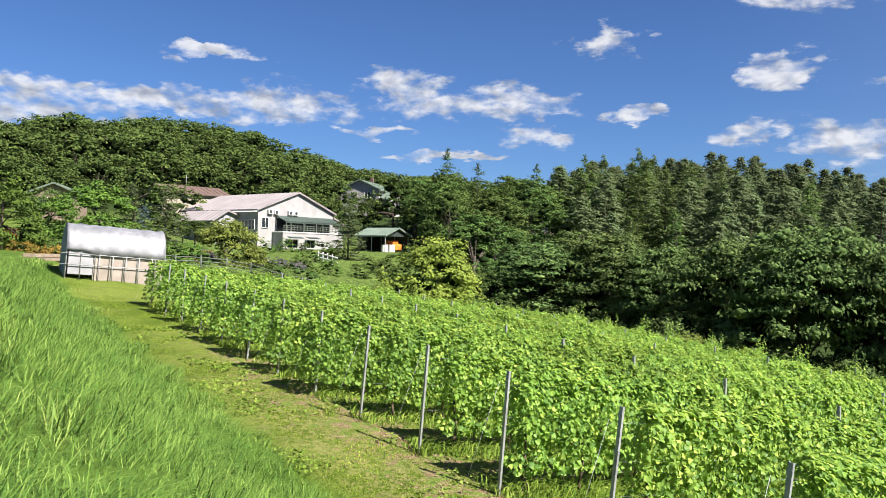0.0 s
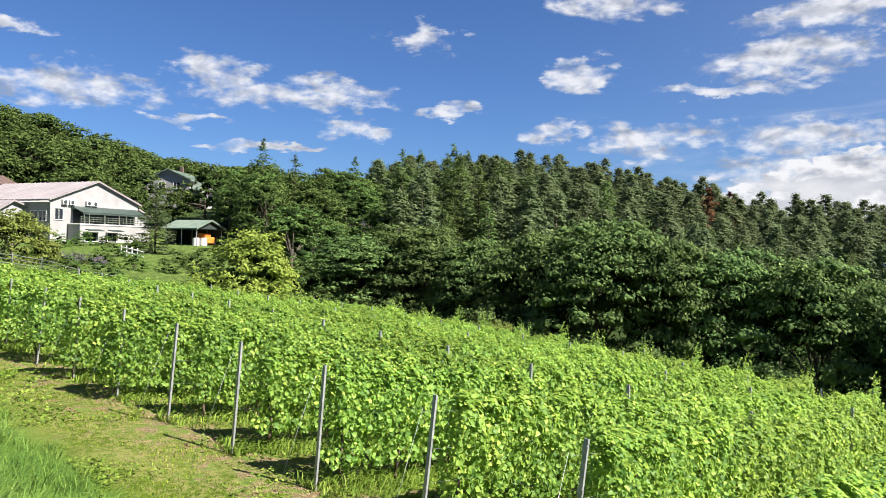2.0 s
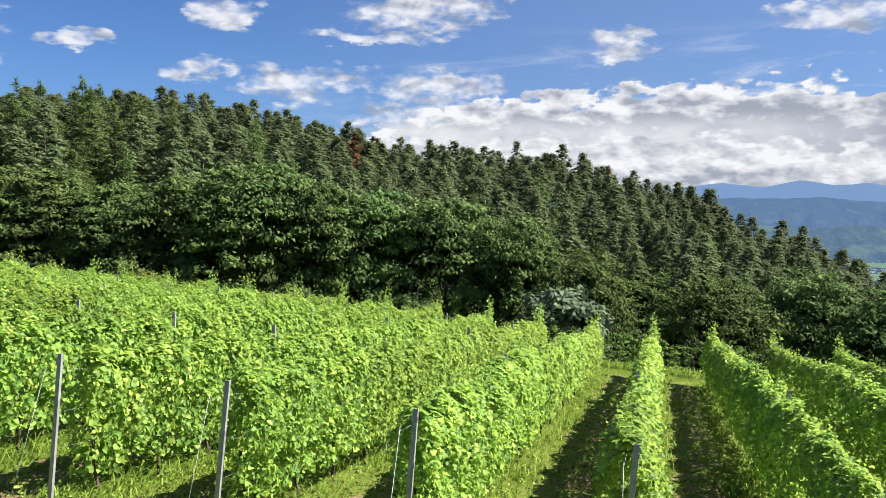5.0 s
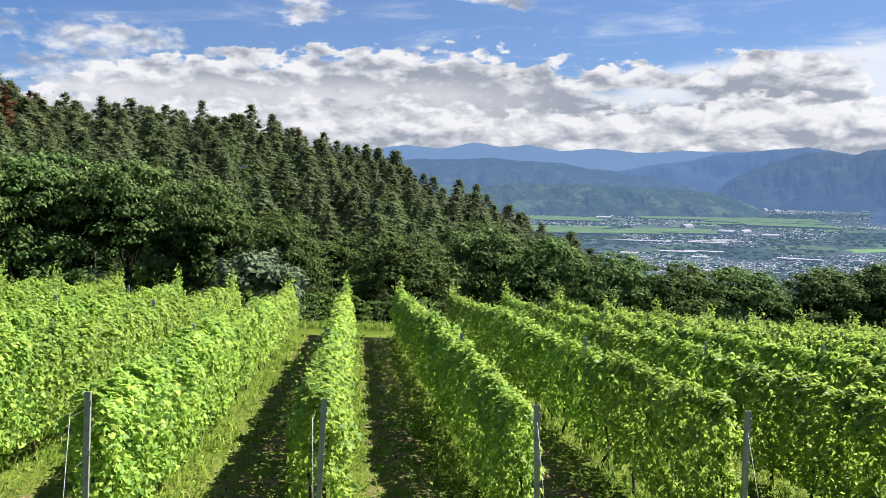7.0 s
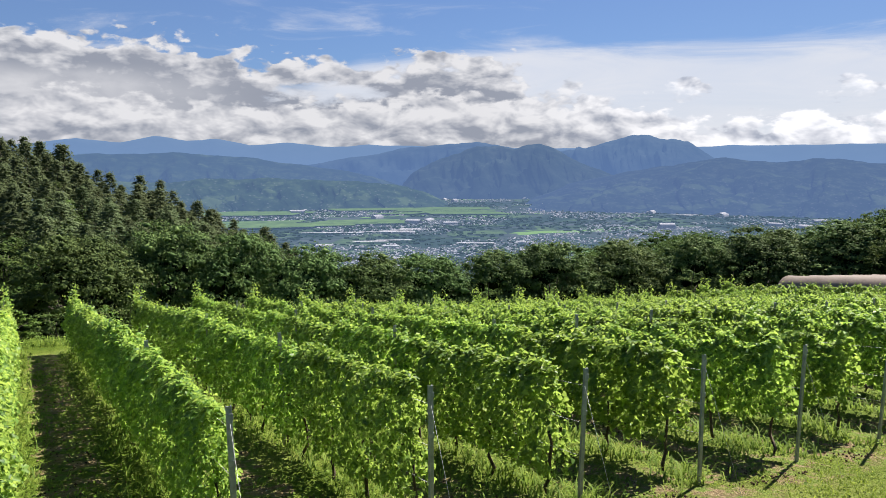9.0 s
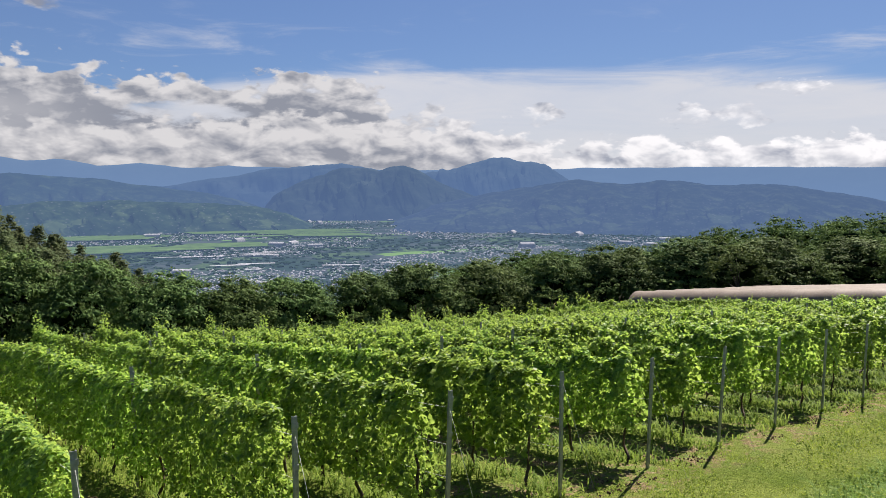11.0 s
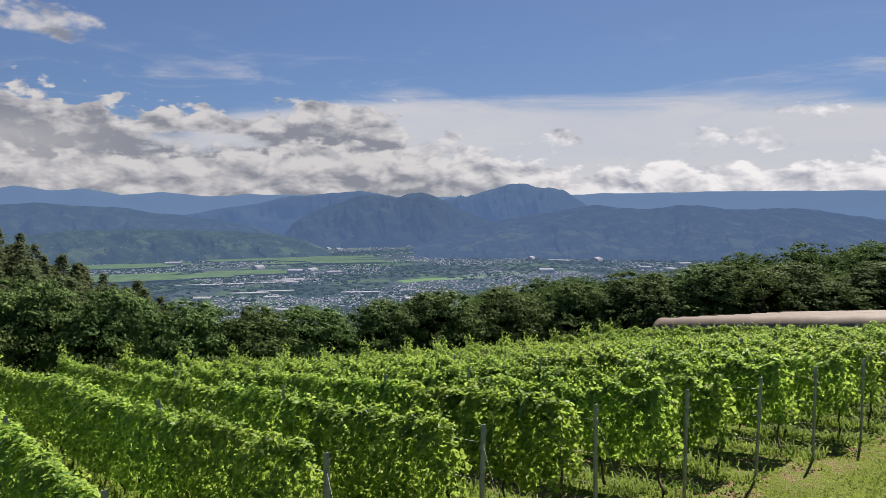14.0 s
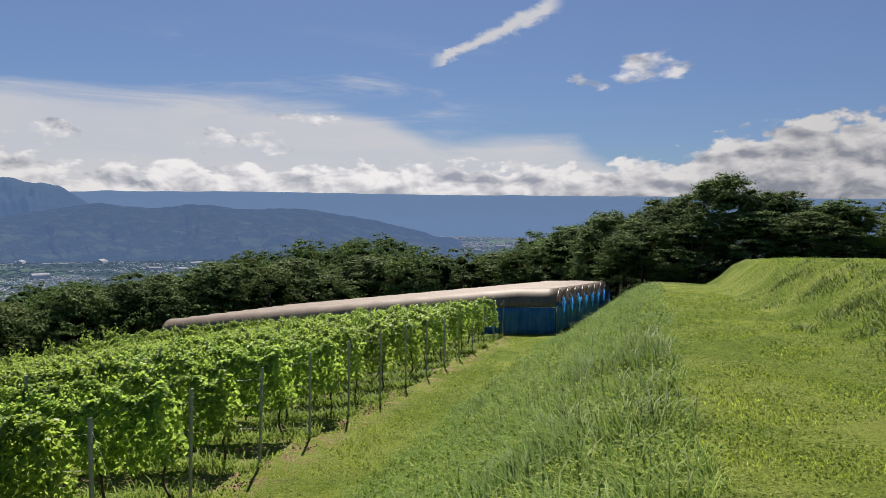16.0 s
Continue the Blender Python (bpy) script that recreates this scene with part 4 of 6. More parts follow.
CLOSE_SEGS = [vine_segment("foliage", 20 + k, 8200, LOBED_LEAF, 0.062, 12, 0.12, 0.36) for k in range(4)]
CLOSE_RAG = [vine_segment("foliage", 25 + k, 7600, LOBED_LEAF, 0.066, 18, 0.24, 0.60) for k in range(3)]
MID_SEGS = [vine_segment("foliage", 40 + k, 6600, VINE_LEAF, 0.073, 12, 0.12, 0.36) for k in range(4)]
MID_RAG = [vine_segment("foliage", 30 + k, 6400, VINE_LEAF, 0.078, 18, 0.24, 0.60) for k in range(4)]
FAR_SEGS = [vine_segment("foliage", 50 + k, 5400, PLAIN_LEAF, 0.092, 10, 0.14, 0.40) for k in range(5)]
FAR_RAG = [vine_segment("foliage", 60 + k, 5000, PLAIN_LEAF, 0.098, 16, 0.24, 0.60) for k in range(4)]


def end_shoots(seed):
    g = np.random.default_rng(seed)
    P, S = [], []
    for k in range(9):
        h = g.uniform(0.35, 1.05)
        q = np.linspace(0, 1, 22)
        lean = g.normal(0, 0.2, 2)
        P.append(np.stack([lean[0] * q + g.normal(0, 0.05, 22), g.uniform(-0.5, 0.5) + lean[1] * q + g.normal(0, 0.05, 22), 1.7 + h * q], 1))
        S.append(0.15 * (1 - 0.5 * q))
    P = np.concatenate(P)
    return leaves("shoot", P, g.normal(0, 0.8, P.shape), np.concatenate(S), PLAIN_LEAF, M["vine"], 0.9, seed)


END_SHOOTS = [end_shoots(90 + k) for k in range(3)]


def vine_trunk(seed):
    g = np.random.default_rng(seed)
    pts = [(g.normal(0, 0.025), g.normal(0, 0.03), z) for z in (-0.1, 0.12, 0.3, 0.5, 0.75, 0.95)]
    me = bpy.data.meshes.new("trunk")
    b = tube(pts, 0.032, 0.02, 6)
    b.to_mesh(me)
    b.free()
    me.materials.append(M["vine_wood"])
    return me


TRUNKS = [vine_trunk(k) for k in range(5)]


def end_post_mesh(h):
    """A steel channel post with a flat lip and notches."""
    bm = join(slab(-0.028, 0.028, -0.003, 0.003, -0.3, h, 0.001), slab(-0.028, -0.022, 0.003, 0.034, -0.3, h, 0.001),
              slab(0.022, 0.028, 0.003, 0.034, -0.3, h, 0.001), slab(-0.036, 0.036, -0.01, -0.003, h - 0.14, h - 0.08, 0.001),
              slab(-0.036, 0.036, -0.01, -0.003, h - 0.62, h - 0.56, 0.001))
    me = bpy.data.meshes.new("post")
    bm.to_mesh(me)
    bm.free()
    me.materials.append(M["steel"])
    return me


POST = end_post_mesh(1.92)
MIDPOST = end_post_mesh(1.98)


def vine_row(i):
    x = -0.55 + ROW_GAP * (i - 7)
    z0 = ground_at(x, FRONT)
    near = abs(x) < 12.5
    ragged = x > 7
    front = FRONT + (0.4 if i % 3 else 0.15) if i > 0 else FRONT - 0.35
    row = thing("vine_row", pose(x, FRONT, z0), "trellised grape vines in full green leaf on galvanised posts", "grape vines", "vine rows")
    g = np.random.default_rng(400 + i)
    n = 6
    step = (BACK - front) / n
    for k in range(n):
        y = front + k * step
        d = math.hypot(x, y + 2.0)
        kinds = ((CLOSE_RAG, MID_RAG, FAR_RAG) if ragged else (CLOSE_SEGS, MID_SEGS, FAR_SEGS))[0 if d < 11.5 else 1 if d < 20.0 else 2]
        me = kinds[g.integers(len(kinds))]
        flip = g.random() < 0.5
        zz = ground_at(x, y) - z0
        z1 = ground_at(x, y + step) - z0
        tilt = math.degrees(math.atan2(z1 - zz, step))
        m = pose(0, y - FRONT, zz, tilt, 0, 0) if not flip else pose(0, y - FRONT + step, z1, -tilt, 0, 180)
        fol = part("foliage", me, None, row, m=m @ Matrix.Diagonal((g.uniform(0.9, 1.15), step / SEG, g.uniform(0.96, 1.04), 1)))
        fol["kind"] = "stuff"
    for k in range(int((BACK - front) / 1.25)):
        y = front + 0.35 + 1.25 * k
        if not near and k > 6:
            break
        part("trunk", TRUNKS[g.integers(5)], None, row, m=pose(g.normal(0, 0.04), y - FRONT, ground_at(x, y) - z0, 0, 0, g.uniform(0, 360)))
    lean = (-g.uniform(1.5, 4.5), g.uniform(3.0, 5.5)) if i <= 7 else (g.uniform(-1, 1.5), g.normal(0.3, 0.9))
    part("end_post", POST, None, row, m=pose(g.normal(0, 0.02), 0, 0, *lean, 0))
    for y in np.arange(FRONT + 5.5, BACK + 0.1, 6.0):
        part("line_post", MIDPOST, None, row, m=pose(0, y - FRONT, ground_at(x, y) - z0 + 0.12, 0, g.normal(0, 1), 0))
    me = END_SHOOTS[i % 3]
    sh = part("shoot", me, None, row, m=pose(0, BACK - FRONT - 0.2, ground_at(x, BACK) - z0))
    sh["kind"] = "stuff"
    for h in (0.75, 1.2, 1.7):
        pts = [(0, y - FRONT, ground_at(x, y) - z0 + h) for y in np.linspace(FRONT, BACK, 7)]
        part("wire", tube(pts, 0.0022, sides=3), M["steel"], row)
    part("guy_wire", tube([(0, 0.0, 1.75), (0.02, -0.75, -0.02)], 0.003, sides=3), M["steel"], row)
    return row


for i in range(-7, 25):
    vine_row(i)


# ---- trees ----
def limbs(bm_list, base, tips, r):
    for tip in tips:
        mid = Vector(base).lerp(Vector(tip), 0.5) + Vector((0, 0, 0.08 * (Vector(tip) - Vector(base)).length))
        bm_list.append(tube([base, mid, tip], r, r * 0.3, 5))


def broad_tree(seed, h, rad, clumps, per, leaf, mat, low=0.15, shape=TRI_LEAF, base=0.34, lobed=13, steep=62, pad=(0.085, 0.150), squash=0.62):
    """A spreading broadleaf tree: layered clumps over a forked trunk. Returns trunk and crown meshes."""
    g = np.random.default_rng(seed)
    C = []
    # lobes over a dome, each with pads of leaves on its outer side
    lobes = [(0, 0, h * 0.70, rad * 0.40)]
    for _ in range(lobed):
        a, e = g.uniform(0, 6.28), math.radians(g.uniform(-8, steep))
        q = rad * 0.62 * math.cos(e) * g.uniform(0.8, 1.1)
        lobes.append((q * math.cos(a), q * math.sin(a), h * (base + (0.72 - base) * math.sin(e)) * g.uniform(0.92, 1.06), rad * g.uniform(0.30, 0.44)))
    for k in range(clumps):
        lx, ly, lz, lr = lobes[g.integers(len(lobes))]
        d = g.normal(0, 1, 3)
        d /= np.linalg.norm(d)
        out = np.array([lx, ly, (lz - h * 0.35) * 1.2])
        if d @ out < -0.25 * np.linalg.norm(out):
            d = -d
        c = np.array([lx, ly, lz]) + d * lr * g.uniform(0.84, 1.16) * (1, 1, 0.80)
        c[2] = max(c[2], h * low)
        C.append((c, d))
    P, D = [], []
    R = rad * g.uniform(*pad, len(C))
    for (c, d), r in zip(C, R):
        q = g.normal(0, 1, (per, 3))
        q[:, 2] = np.abs(q[:, 2]) * 0.9 - 0.25
        q /= np.linalg.norm(q, axis=1, keepdims=True)
        P.append(c + q * (r, r, r * squash) * g.uniform(0.6, 1.3, (per, 1)))
        D.append(q * 0.6 + d * 0.4 + np.array([0, 0, 0.6]))
    # dark lumps give the crown its depth of shade between the sprays
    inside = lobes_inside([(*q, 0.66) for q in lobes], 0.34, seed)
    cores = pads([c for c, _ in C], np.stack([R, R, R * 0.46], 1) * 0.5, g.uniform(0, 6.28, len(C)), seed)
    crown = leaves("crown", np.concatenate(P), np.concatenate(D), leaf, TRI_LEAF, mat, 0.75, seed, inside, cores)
    bl = [tube([(0, 0, -1.0), (0.1, 0, h * 0.2), (0, 0.1, h * 0.42)], 0.022 * h, 0.013 * h, 7)]
    limbs(bl, (0, 0, h * 0.3), [(c[0] * 0.8, c[1] * 0.8, c[2] * 0.95) for c, _ in C[::max(1, clumps // 9)]], 0.008 * h)
    return join(*bl), crown


def conifer(seed, h, rad, tiers, per, size, mat, bare=0.4, droop=0.1, name="pine", narrow=1.0):
    """A pine or larch: a straight trunk, whorls of branches with pads of needles."""
    g = np.random.default_rng(seed)
    P, D, S, bl = [], [], [], []
    CC, CS, CT = [], [], []
    bl.append(tube([(0, 0, -1.0), (g.normal(0, 0.1), g.normal(0, 0.1), h * 0.5), (0, 0, h)], 0.0135 * h, 0.003 * h, 6))
    for k in range(tiers):
        q = k / (tiers - 1)
        z = h * (bare + (0.97 - bare) * q ** 0.85)
        rr = rad * (0.17 + 0.83 * (1 - q) ** (0.62 * narrow))
        rr *= g.uniform(0.65, 1.2)
        nb = 6 if q < 0.9 else 4
        a0 = g.uniform(0, 6.28)
        for b in range(nb):
            if g.random() < 0.2:
                continue
            a = a0 + 6.28 * b / nb + g.normal(0, 0.35)
            L = rr * g.uniform(0.4, 1.25)
            tip = np.array([math.cos(a) * L, math.sin(a) * L, z - (droop - 0.7 * max(0.0, q - 0.5)) * L])
            base = np.array([0, 0, z + g.normal(0, 0.018 * h)])
            tip[2] += base[2] - z
            u = g.uniform(0.3, 1.12, per) ** 0.8
            pts = base + (tip - base) * u[:, None] + g.normal(0, 1, (per, 3)) * (0.17 * L + 0.05, 0.17 * L + 0.05, 0.04 * L + 0.10)
            P.append(pts)
            S.append(np.full(per, size * (1.0 - 0.35 * q)))
            D.append(np.tile([0.25 * math.cos(a), 0.25 * math.sin(a), 1.0], (per, 1)))
            CC.append(base + (tip - base) * 0.62)
            CS.append((0.26 * L + 0.04, 0.11 * L + 0.05, 0.05 * L + 0.05))
            CT.append(a)
            if k % 2 == 0 and L > 0.7:
                bl.append(tube([base, tip * 0.85 + base * 0.15], 0.035, 0.012, 3))
    m = 26
    P.append(g.normal(0, 1, (m, 3)) * (0.20, 0.20, 0.25) + (0, 0, h * 0.99))
    D.append(g.normal(0, 1, (m, 3)))
    S.append(np.full(m, size * 0.5))
    crown = leaves("crown", np.concatenate(P), np.concatenate(D), np.concatenate(S), NEEDLES, mat, 0.6, seed, None, pads(CC, CS, CT, seed))
    return join(*bl), crown


def red_pine(seed, h, rad, clumps, per, size, mat, bare=0.30):
    """A pine with layered pads of needles over a bare trunk, the crown a rounded cone."""
    g = np.random.default_rng(seed)
    P, D, CC, CS = [], [], [], []
    bl = [tube([(0, 0, -1.0), (g.normal(0, 0.12), g.normal(0, 0.12), h * 0.5), (0, 0, h * 0.97)], 0.012 * h, 0.003 * h, 5)]
    for k in range(clumps):
        q = k / (clumps - 1)
        z = h * (bare + (0.97 - bare) * q ** 0.9 + g.normal(0, 0.02) * (1 - q))
        reach = rad * (0.05 + 0.95 * (1 - q) ** 0.82) * g.uniform(0.35, 1.0)
        if q < 0.12:
            reach *= 0.75
        a = 2.4 * k + g.normal(0, 0.4)
        r = rad * g.uniform(0.17, 0.34) * (1 - 0.45 * q)
        c = np.array([math.cos(a) * reach, math.sin(a) * reach, z + 0.12 * reach])
        n = g.normal(0, 1, (per, 3))
        n[:, 2] = np.abs(n[:, 2]) * 0.9 - 0.3
        n /= np.linalg.norm(n, axis=1, keepdims=True)
        P.append(c + n * (r, r, r * 0.62) * g.uniform(0.6, 1.35, (per, 1)))
        D.append(n * 0.6 + np.array([0.2 * math.cos(a), 0.2 * math.sin(a), 0.8]))
        CC.append(c)
        CS.append((r * 0.72, r * 0.72, r * 0.34))
        if k % 4 == 0 and reach > 0.8:
            bl.append(tube([(0, 0, z - 0.2), c], 0.04, 0.015, 3))
    crown = leaves("crown", np.concatenate(P), np.concatenate(D), size, NEEDLES, mat, 0.6, seed, None, pads(CC, CS, g.uniform(0, 6.28, clumps), seed))
    return join(*bl), crown


KINDS = {}


def make_kind(key, trunk_crown, label, category, name):
    bm, crown = trunk_crown
    me = bpy.data.meshes.new("trunk")
    bm.to_mesh(me)
    bm.free()
    me.materials.append(M["bark"])
    KINDS[key] = (me, crown, label, category, name)


DARK = "dense dark green broadleaf tree in full leaf"
for k in range(4):
    make_kind("broad%d" % k, broad_tree(210 + k, 9.0, 4.8, 155, 30, 0.24, M["broad"], 0.04, TRI_LEAF), DARK, "tree", "broadleaf_tree")
    make_kind("dome%d" % k, broad_tree(230 + k, 9.5, 5.4, 400, 52, 0.19, M["dome"], 0.03, TRI_LEAF, 0.22, 26, 76, (0.10, 0.18), 0.46), DARK, "tree", "broadleaf_tree")
    make_kind("edge%d" % k, broad_tree(250 + k, 8.0, 4.4, 84, 24, 0.25, M["broad"], 0.03, TRI_LEAF, 0.28), "dark green broadleaf tree on the wooded slope", "tree", "broadleaf_tree")
    make_kind("hill%d" % k, broad_tree(320 + k, 9.0, 4.8, 76, 12, 0.46, M["broad"], 0.05, TRI_LEAF, 0.30, 18, 76, (0.11, 0.19), 0.6), "dark green broadleaf tree on the hill", "tree", "broadleaf_tree")
    make_kind("slope%d" % k, red_pine(270 + k, 13.0, 3.9, 70, 20, 0.37, M["pine"], 0.30), "dark red pine in a dense wood on the slope", "tree", "pine_tree")
for k in range(2):
    make_kind("young%d" % k, conifer(276 + k, 10.5, 2.0, 15, 9, 0.58, M["larch"], 0.06, 0.18), "slender light green larch on the slope", "tree", "larch_tree")
for k in range(3):
    make_kind("tall%d" % k, broad_tree(220 + k, 13.0, 4.2, 165, 24, 0.29, M["broad"], 0.12, TRI_LEAF), "tall green broadleaf tree at the wood's edge", "tree", "broadleaf_tree")
    make_kind("pine%d" % k, red_pine(240 + k, 14.0, 3.4, 84, 22, 0.40, M["pine"], 0.36), "tall red pine with a bare trunk", "tree", "pine_tree")
    make_kind("larch%d" % k, conifer(260 + k, 15.0, 2.7, 19, 26, 0.43, M["larch"], 0.10, 0.18), "slender light green larch", "tree", "larch_tree")
for k in range(2):
    make_kind("fir%d" % k, conifer(280 + k, 10.0, 2.6, 22, 34, 0.34, M["pine"], 0.03, 0.15), "dark green conical conifer", "tree", "conifer")
make_kind("spruce0", conifer(288, 6.0, 1.7, 14, 12, 0.45, M["spruce"], 0.05, 0.1), "blue-grey spruce in the garden", "tree", "spruce_tree")
make_kind("dead0", conifer(290, 13.0, 2.2, 12, 12, 0.8, M["dead"], 0.35, 0.12), "brown dead pine among green trees", "tree", "pine_tree")
make_kind("bush0", broad_tree(300, 2.6, 1.7, 80, 18, 0.15, M["broad2"], 0.04, base=0.16), "rounded mid-green garden shrub", "shrub", "shrub")
make_kind("bush1", broad_tree(301, 2.2, 1.8, 80, 18, 0.16, M["broad"], 0.04, base=0.16), "low dark green spreading shrub", "shrub", "shrub")
make_kind("olive0", broad_tree(302, 4.4, 2.7, 380, 18, 0.18, M["olive"], 0.10, base=0.16), "wide olive-green shrub with many stems", "shrub", "shrub")
make_kind("lime0", broad_tree(303, 5.2, 3.0, 460, 22, 0.17, M["lime"], 0.06, base=0.2, lobed=24, steep=78), "round yellow-green tree in full leaf", "tree", "broadleaf_tree")
make_kind("green0", broad_tree(304, 6.0, 3.4, 420, 20, 0.22, M["broad2"], 0.08, base=0.16), "round mid-green garden tree", "tree", "broadleaf_tree")
make_kind("red0", broad_tree(305, 1.5, 1.3, 60, 12, 0.20, M["red"], 0.05, base=0.16), "small red-leaved garden shrub", "shrub", "shrub")
make_kind("flower0", broad_tree(306, 0.9, 1.3, 50, 12, 0.16, M["flower"], 0.02, base=0.16), "clump of ochre garden flowers", "flowers", "flower_clump")
make_kind("lavender0", broad_tree(307, 0.8, 1.5, 50, 12, 0.15, M["lavender"], 0.02, base=0.16), "clump of faded lavender", "flowers", "lavender_clump")


def plant(key, x, y, s=1.0, sz=None, turn=None, group="", sink=0.15, label="", z=None):
    trunk, crown, lab, cat, name = KINDS[key]
    ob = thing(name, pose(x, y, (ground_at(x, y) if z is None else z) - sink, 0, 0, float(rng.uniform(0, 360)) if turn is None else turn), label or lab, cat, group)
    ob.scale = (s, s, sz or s)
    part("trunk", trunk, None, ob)
    part("crown", crown, None, ob)
    return ob


def wood(n, head, dist, keys, size, gap, group, seed):
    """Trees strewn over a stretch of heading and distance, no two nearer than gap."""
    g = np.random.default_rng(seed)
    placed = []
    tries = 0
    while len(placed) < n and tries < n * 60:
        tries += 1
        h = g.uniform(*head)
        r = math.sqrt(g.uniform(dist[0] ** 2, dist[1] ** 2))
        p = bearing(h, r)
        if any((p.x - q.x) ** 2 + (p.y - q.y) ** 2 < gap * gap for q in placed):
            continue
        if p.y < 39 and -36 < p.x < 58 and p.y > -6:
            continue
        placed.append(p)
        s = g.uniform(*size)
        plant(keys[g.integers(len(keys))], p.x, p.y, s * g.uniform(0.9, 1.15), s, group=group)


B = ["broad0", "broad1", "broad2", "broad3"]
T = ["tall0", "tall1", "tall2"]
PN = ["pine0", "pine1", "pine2"]
L = ["larch0", "larch1", "larch2"]
E = ["edge0", "edge1", "edge2", "edge3"]
SL = ["slope0", "slope1", "slope2", "slope3"]
Y = ["young0", "young1"]


def stand(name, n, head, dist, keys, size, gap, label, seed, clear=()):
    """A far wood of the same trees, too many to count, as one mesh."""
    g = np.random.default_rng(seed)
    src = {}
    for key in set(keys):
        rows_ = []
        for me, slot in ((KINDS[key][1], 0), (KINDS[key][0], 2)):
            me.calc_loop_triangles()
            v, f, q = np.empty(len(me.vertices) * 3, np.float32), np.empty(len(me.loop_triangles) * 3, np.int32), np.empty(len(me.loop_triangles), np.int32)
            me.vertices.foreach_get("co", v)
            me.loop_triangles.foreach_get("vertices", f)
            me.loop_triangles.foreach_get("material_index", q)
            rows_.append((v.reshape(-1, 3), f.reshape(-1, 3), q + slot))
        src[key] = rows_
    V, F, Q, base, placed = [], [], [], 0, []
    tries = 0
    while len(placed) < n and tries < n * 40:
        tries += 1
        p = bearing(g.uniform(*head), math.sqrt(g.uniform(dist[0] ** 2, dist[1] ** 2)))
        if any((p.x - q.x) ** 2 + (p.y - q.y) ** 2 < gap * gap for q in placed) or any(math.hypot(p.x - cx, p.y - cy) < cr for cx, cy, cr in clear):
            continue
        placed.append(p)
        a, s = g.uniform(0, 6.28), g.uniform(*size)
        turn = np.array([[math.cos(a), -math.sin(a), 0], [math.sin(a), math.cos(a), 0], [0, 0, 1]]) * s * g.uniform(0.9, 1.12, 3)[:, None]
        for v, f, q in src[keys[g.integers(len(keys))]]:
            V.append(v @ turn.T + (p.x, p.y, ground_at(p.x, p.y) - 0.2))
            F.append(f + base)
            Q.append(q)
            base += len(v)
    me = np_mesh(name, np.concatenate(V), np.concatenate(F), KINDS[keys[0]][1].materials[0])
    # second slot: the painted inner shade of the crowns
    me.materials.append(M["crown_shade"])
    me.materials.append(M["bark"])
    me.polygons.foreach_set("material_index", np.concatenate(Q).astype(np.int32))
    tagged(new(name, me), label, "woods", kind="stuff")


def dome(head, r, top, half, group):
    """A wide broadleaf crown that reaches down to the ground: heading, distance, and the degrees that it rises and spreads to either side."""
    p = bearing(head, r)
    tall = 3.35 + r * math.tan(radians(top)) - ground_at(p.x, p.y)
    key = ("dome0", "dome1", "dome2", "dome3")[int(abs(head) * 7) % 4]
    plant(key, p.x, p.y, r * math.tan(radians(half)) / 5.2, tall / 8.1, group=group)


# the great crowns in the hollow below the vines
for spec in ((48.5, 66, 0.6, 5.0), (44.0, 66, 1.3, 5.2), (39.5, 62, 0.4, 4.6), (36.0, 58, 0.9, 5.4), (30.6, 56, 1.8, 6.4), (26.0, 54, 0.3, 5.0), (21.6, 55, -0.1, 5.8), (16.4, 53, -0.7, 6.0),
             (11.4, 51, -2.0, 4.8), (5.9, 49, -4.5, 3.8), (-3.2, 54, -6.0, 4.8), (-9.4, 60, -5.3, 4.8), (-14.4, 57, -6.3, 4.6), (-19.0, 56, -7.3, 4.6),
             (-23.6, 57, -7.9, 4.6), (-28.4, 59, -8.0, 4.6), (-33.2, 61, -7.7, 4.6), (-38.0, 63, -7.0, 4.6), (-43.0, 66, -6.8, 4.4), (-48.0, 68, -6.3, 4.0), (-53.0, 70, -5.4, 4.2), (-58.0, 72, -4.8, 4.0), (-63.5, 75, -4.5, 4.4), (-68.6, 77, -4.3, 4.2),
             (-73.6, 76, -4.7, 4.2), (-79.0, 74, -3.9, 4.2)):
    dome(*spec, "trees below the vineyard")
wood(22, (1, 56), (66, 86), E + T[:1], (0.75, 1.05), 5.0, "trees below the vineyard", 2)
# the pine slope behind, and its foot
wood(110, (-12, 46), (74, 112), SL + SL + PN[:1] + Y, (0.62, 0.86), 4.2, "pines on the slope", 3)
wood(130, (-16, 48), (108, 134), SL + SL + SL + Y[:1], (0.72, 0.96), 4.0, "pines on the slope", 16)
stand("slope_pines", 270, (-21, 48), (134, 176), SL, (0.76, 1.0), 3.7, "dense dark pine wood along the ridge", 41)
wood(46, (-10, 44), (82, 130), E + Y, (0.75, 1.05), 6.0, "trees among the pines", 20)
wood(24, (30, 42), (84, 108), L + PN, (0.66, 0.90), 4.8, "larches at the wood's edge", 19)
wood(44, (40, 57), (84, 126), T + T + B[:1] + L[:1], (0.7, 0.95), 4.4, "trees at the wood's edge", 4)
wood(18, (49.5, 58.5), (106, 126), T, (0.92, 1.06), 4.6, "trees at the wood's edge", 21)
wood(34, (-24, 2), (62, 100), E, (0.9, 1.15), 4.2, "trees on the falling slope", 17)
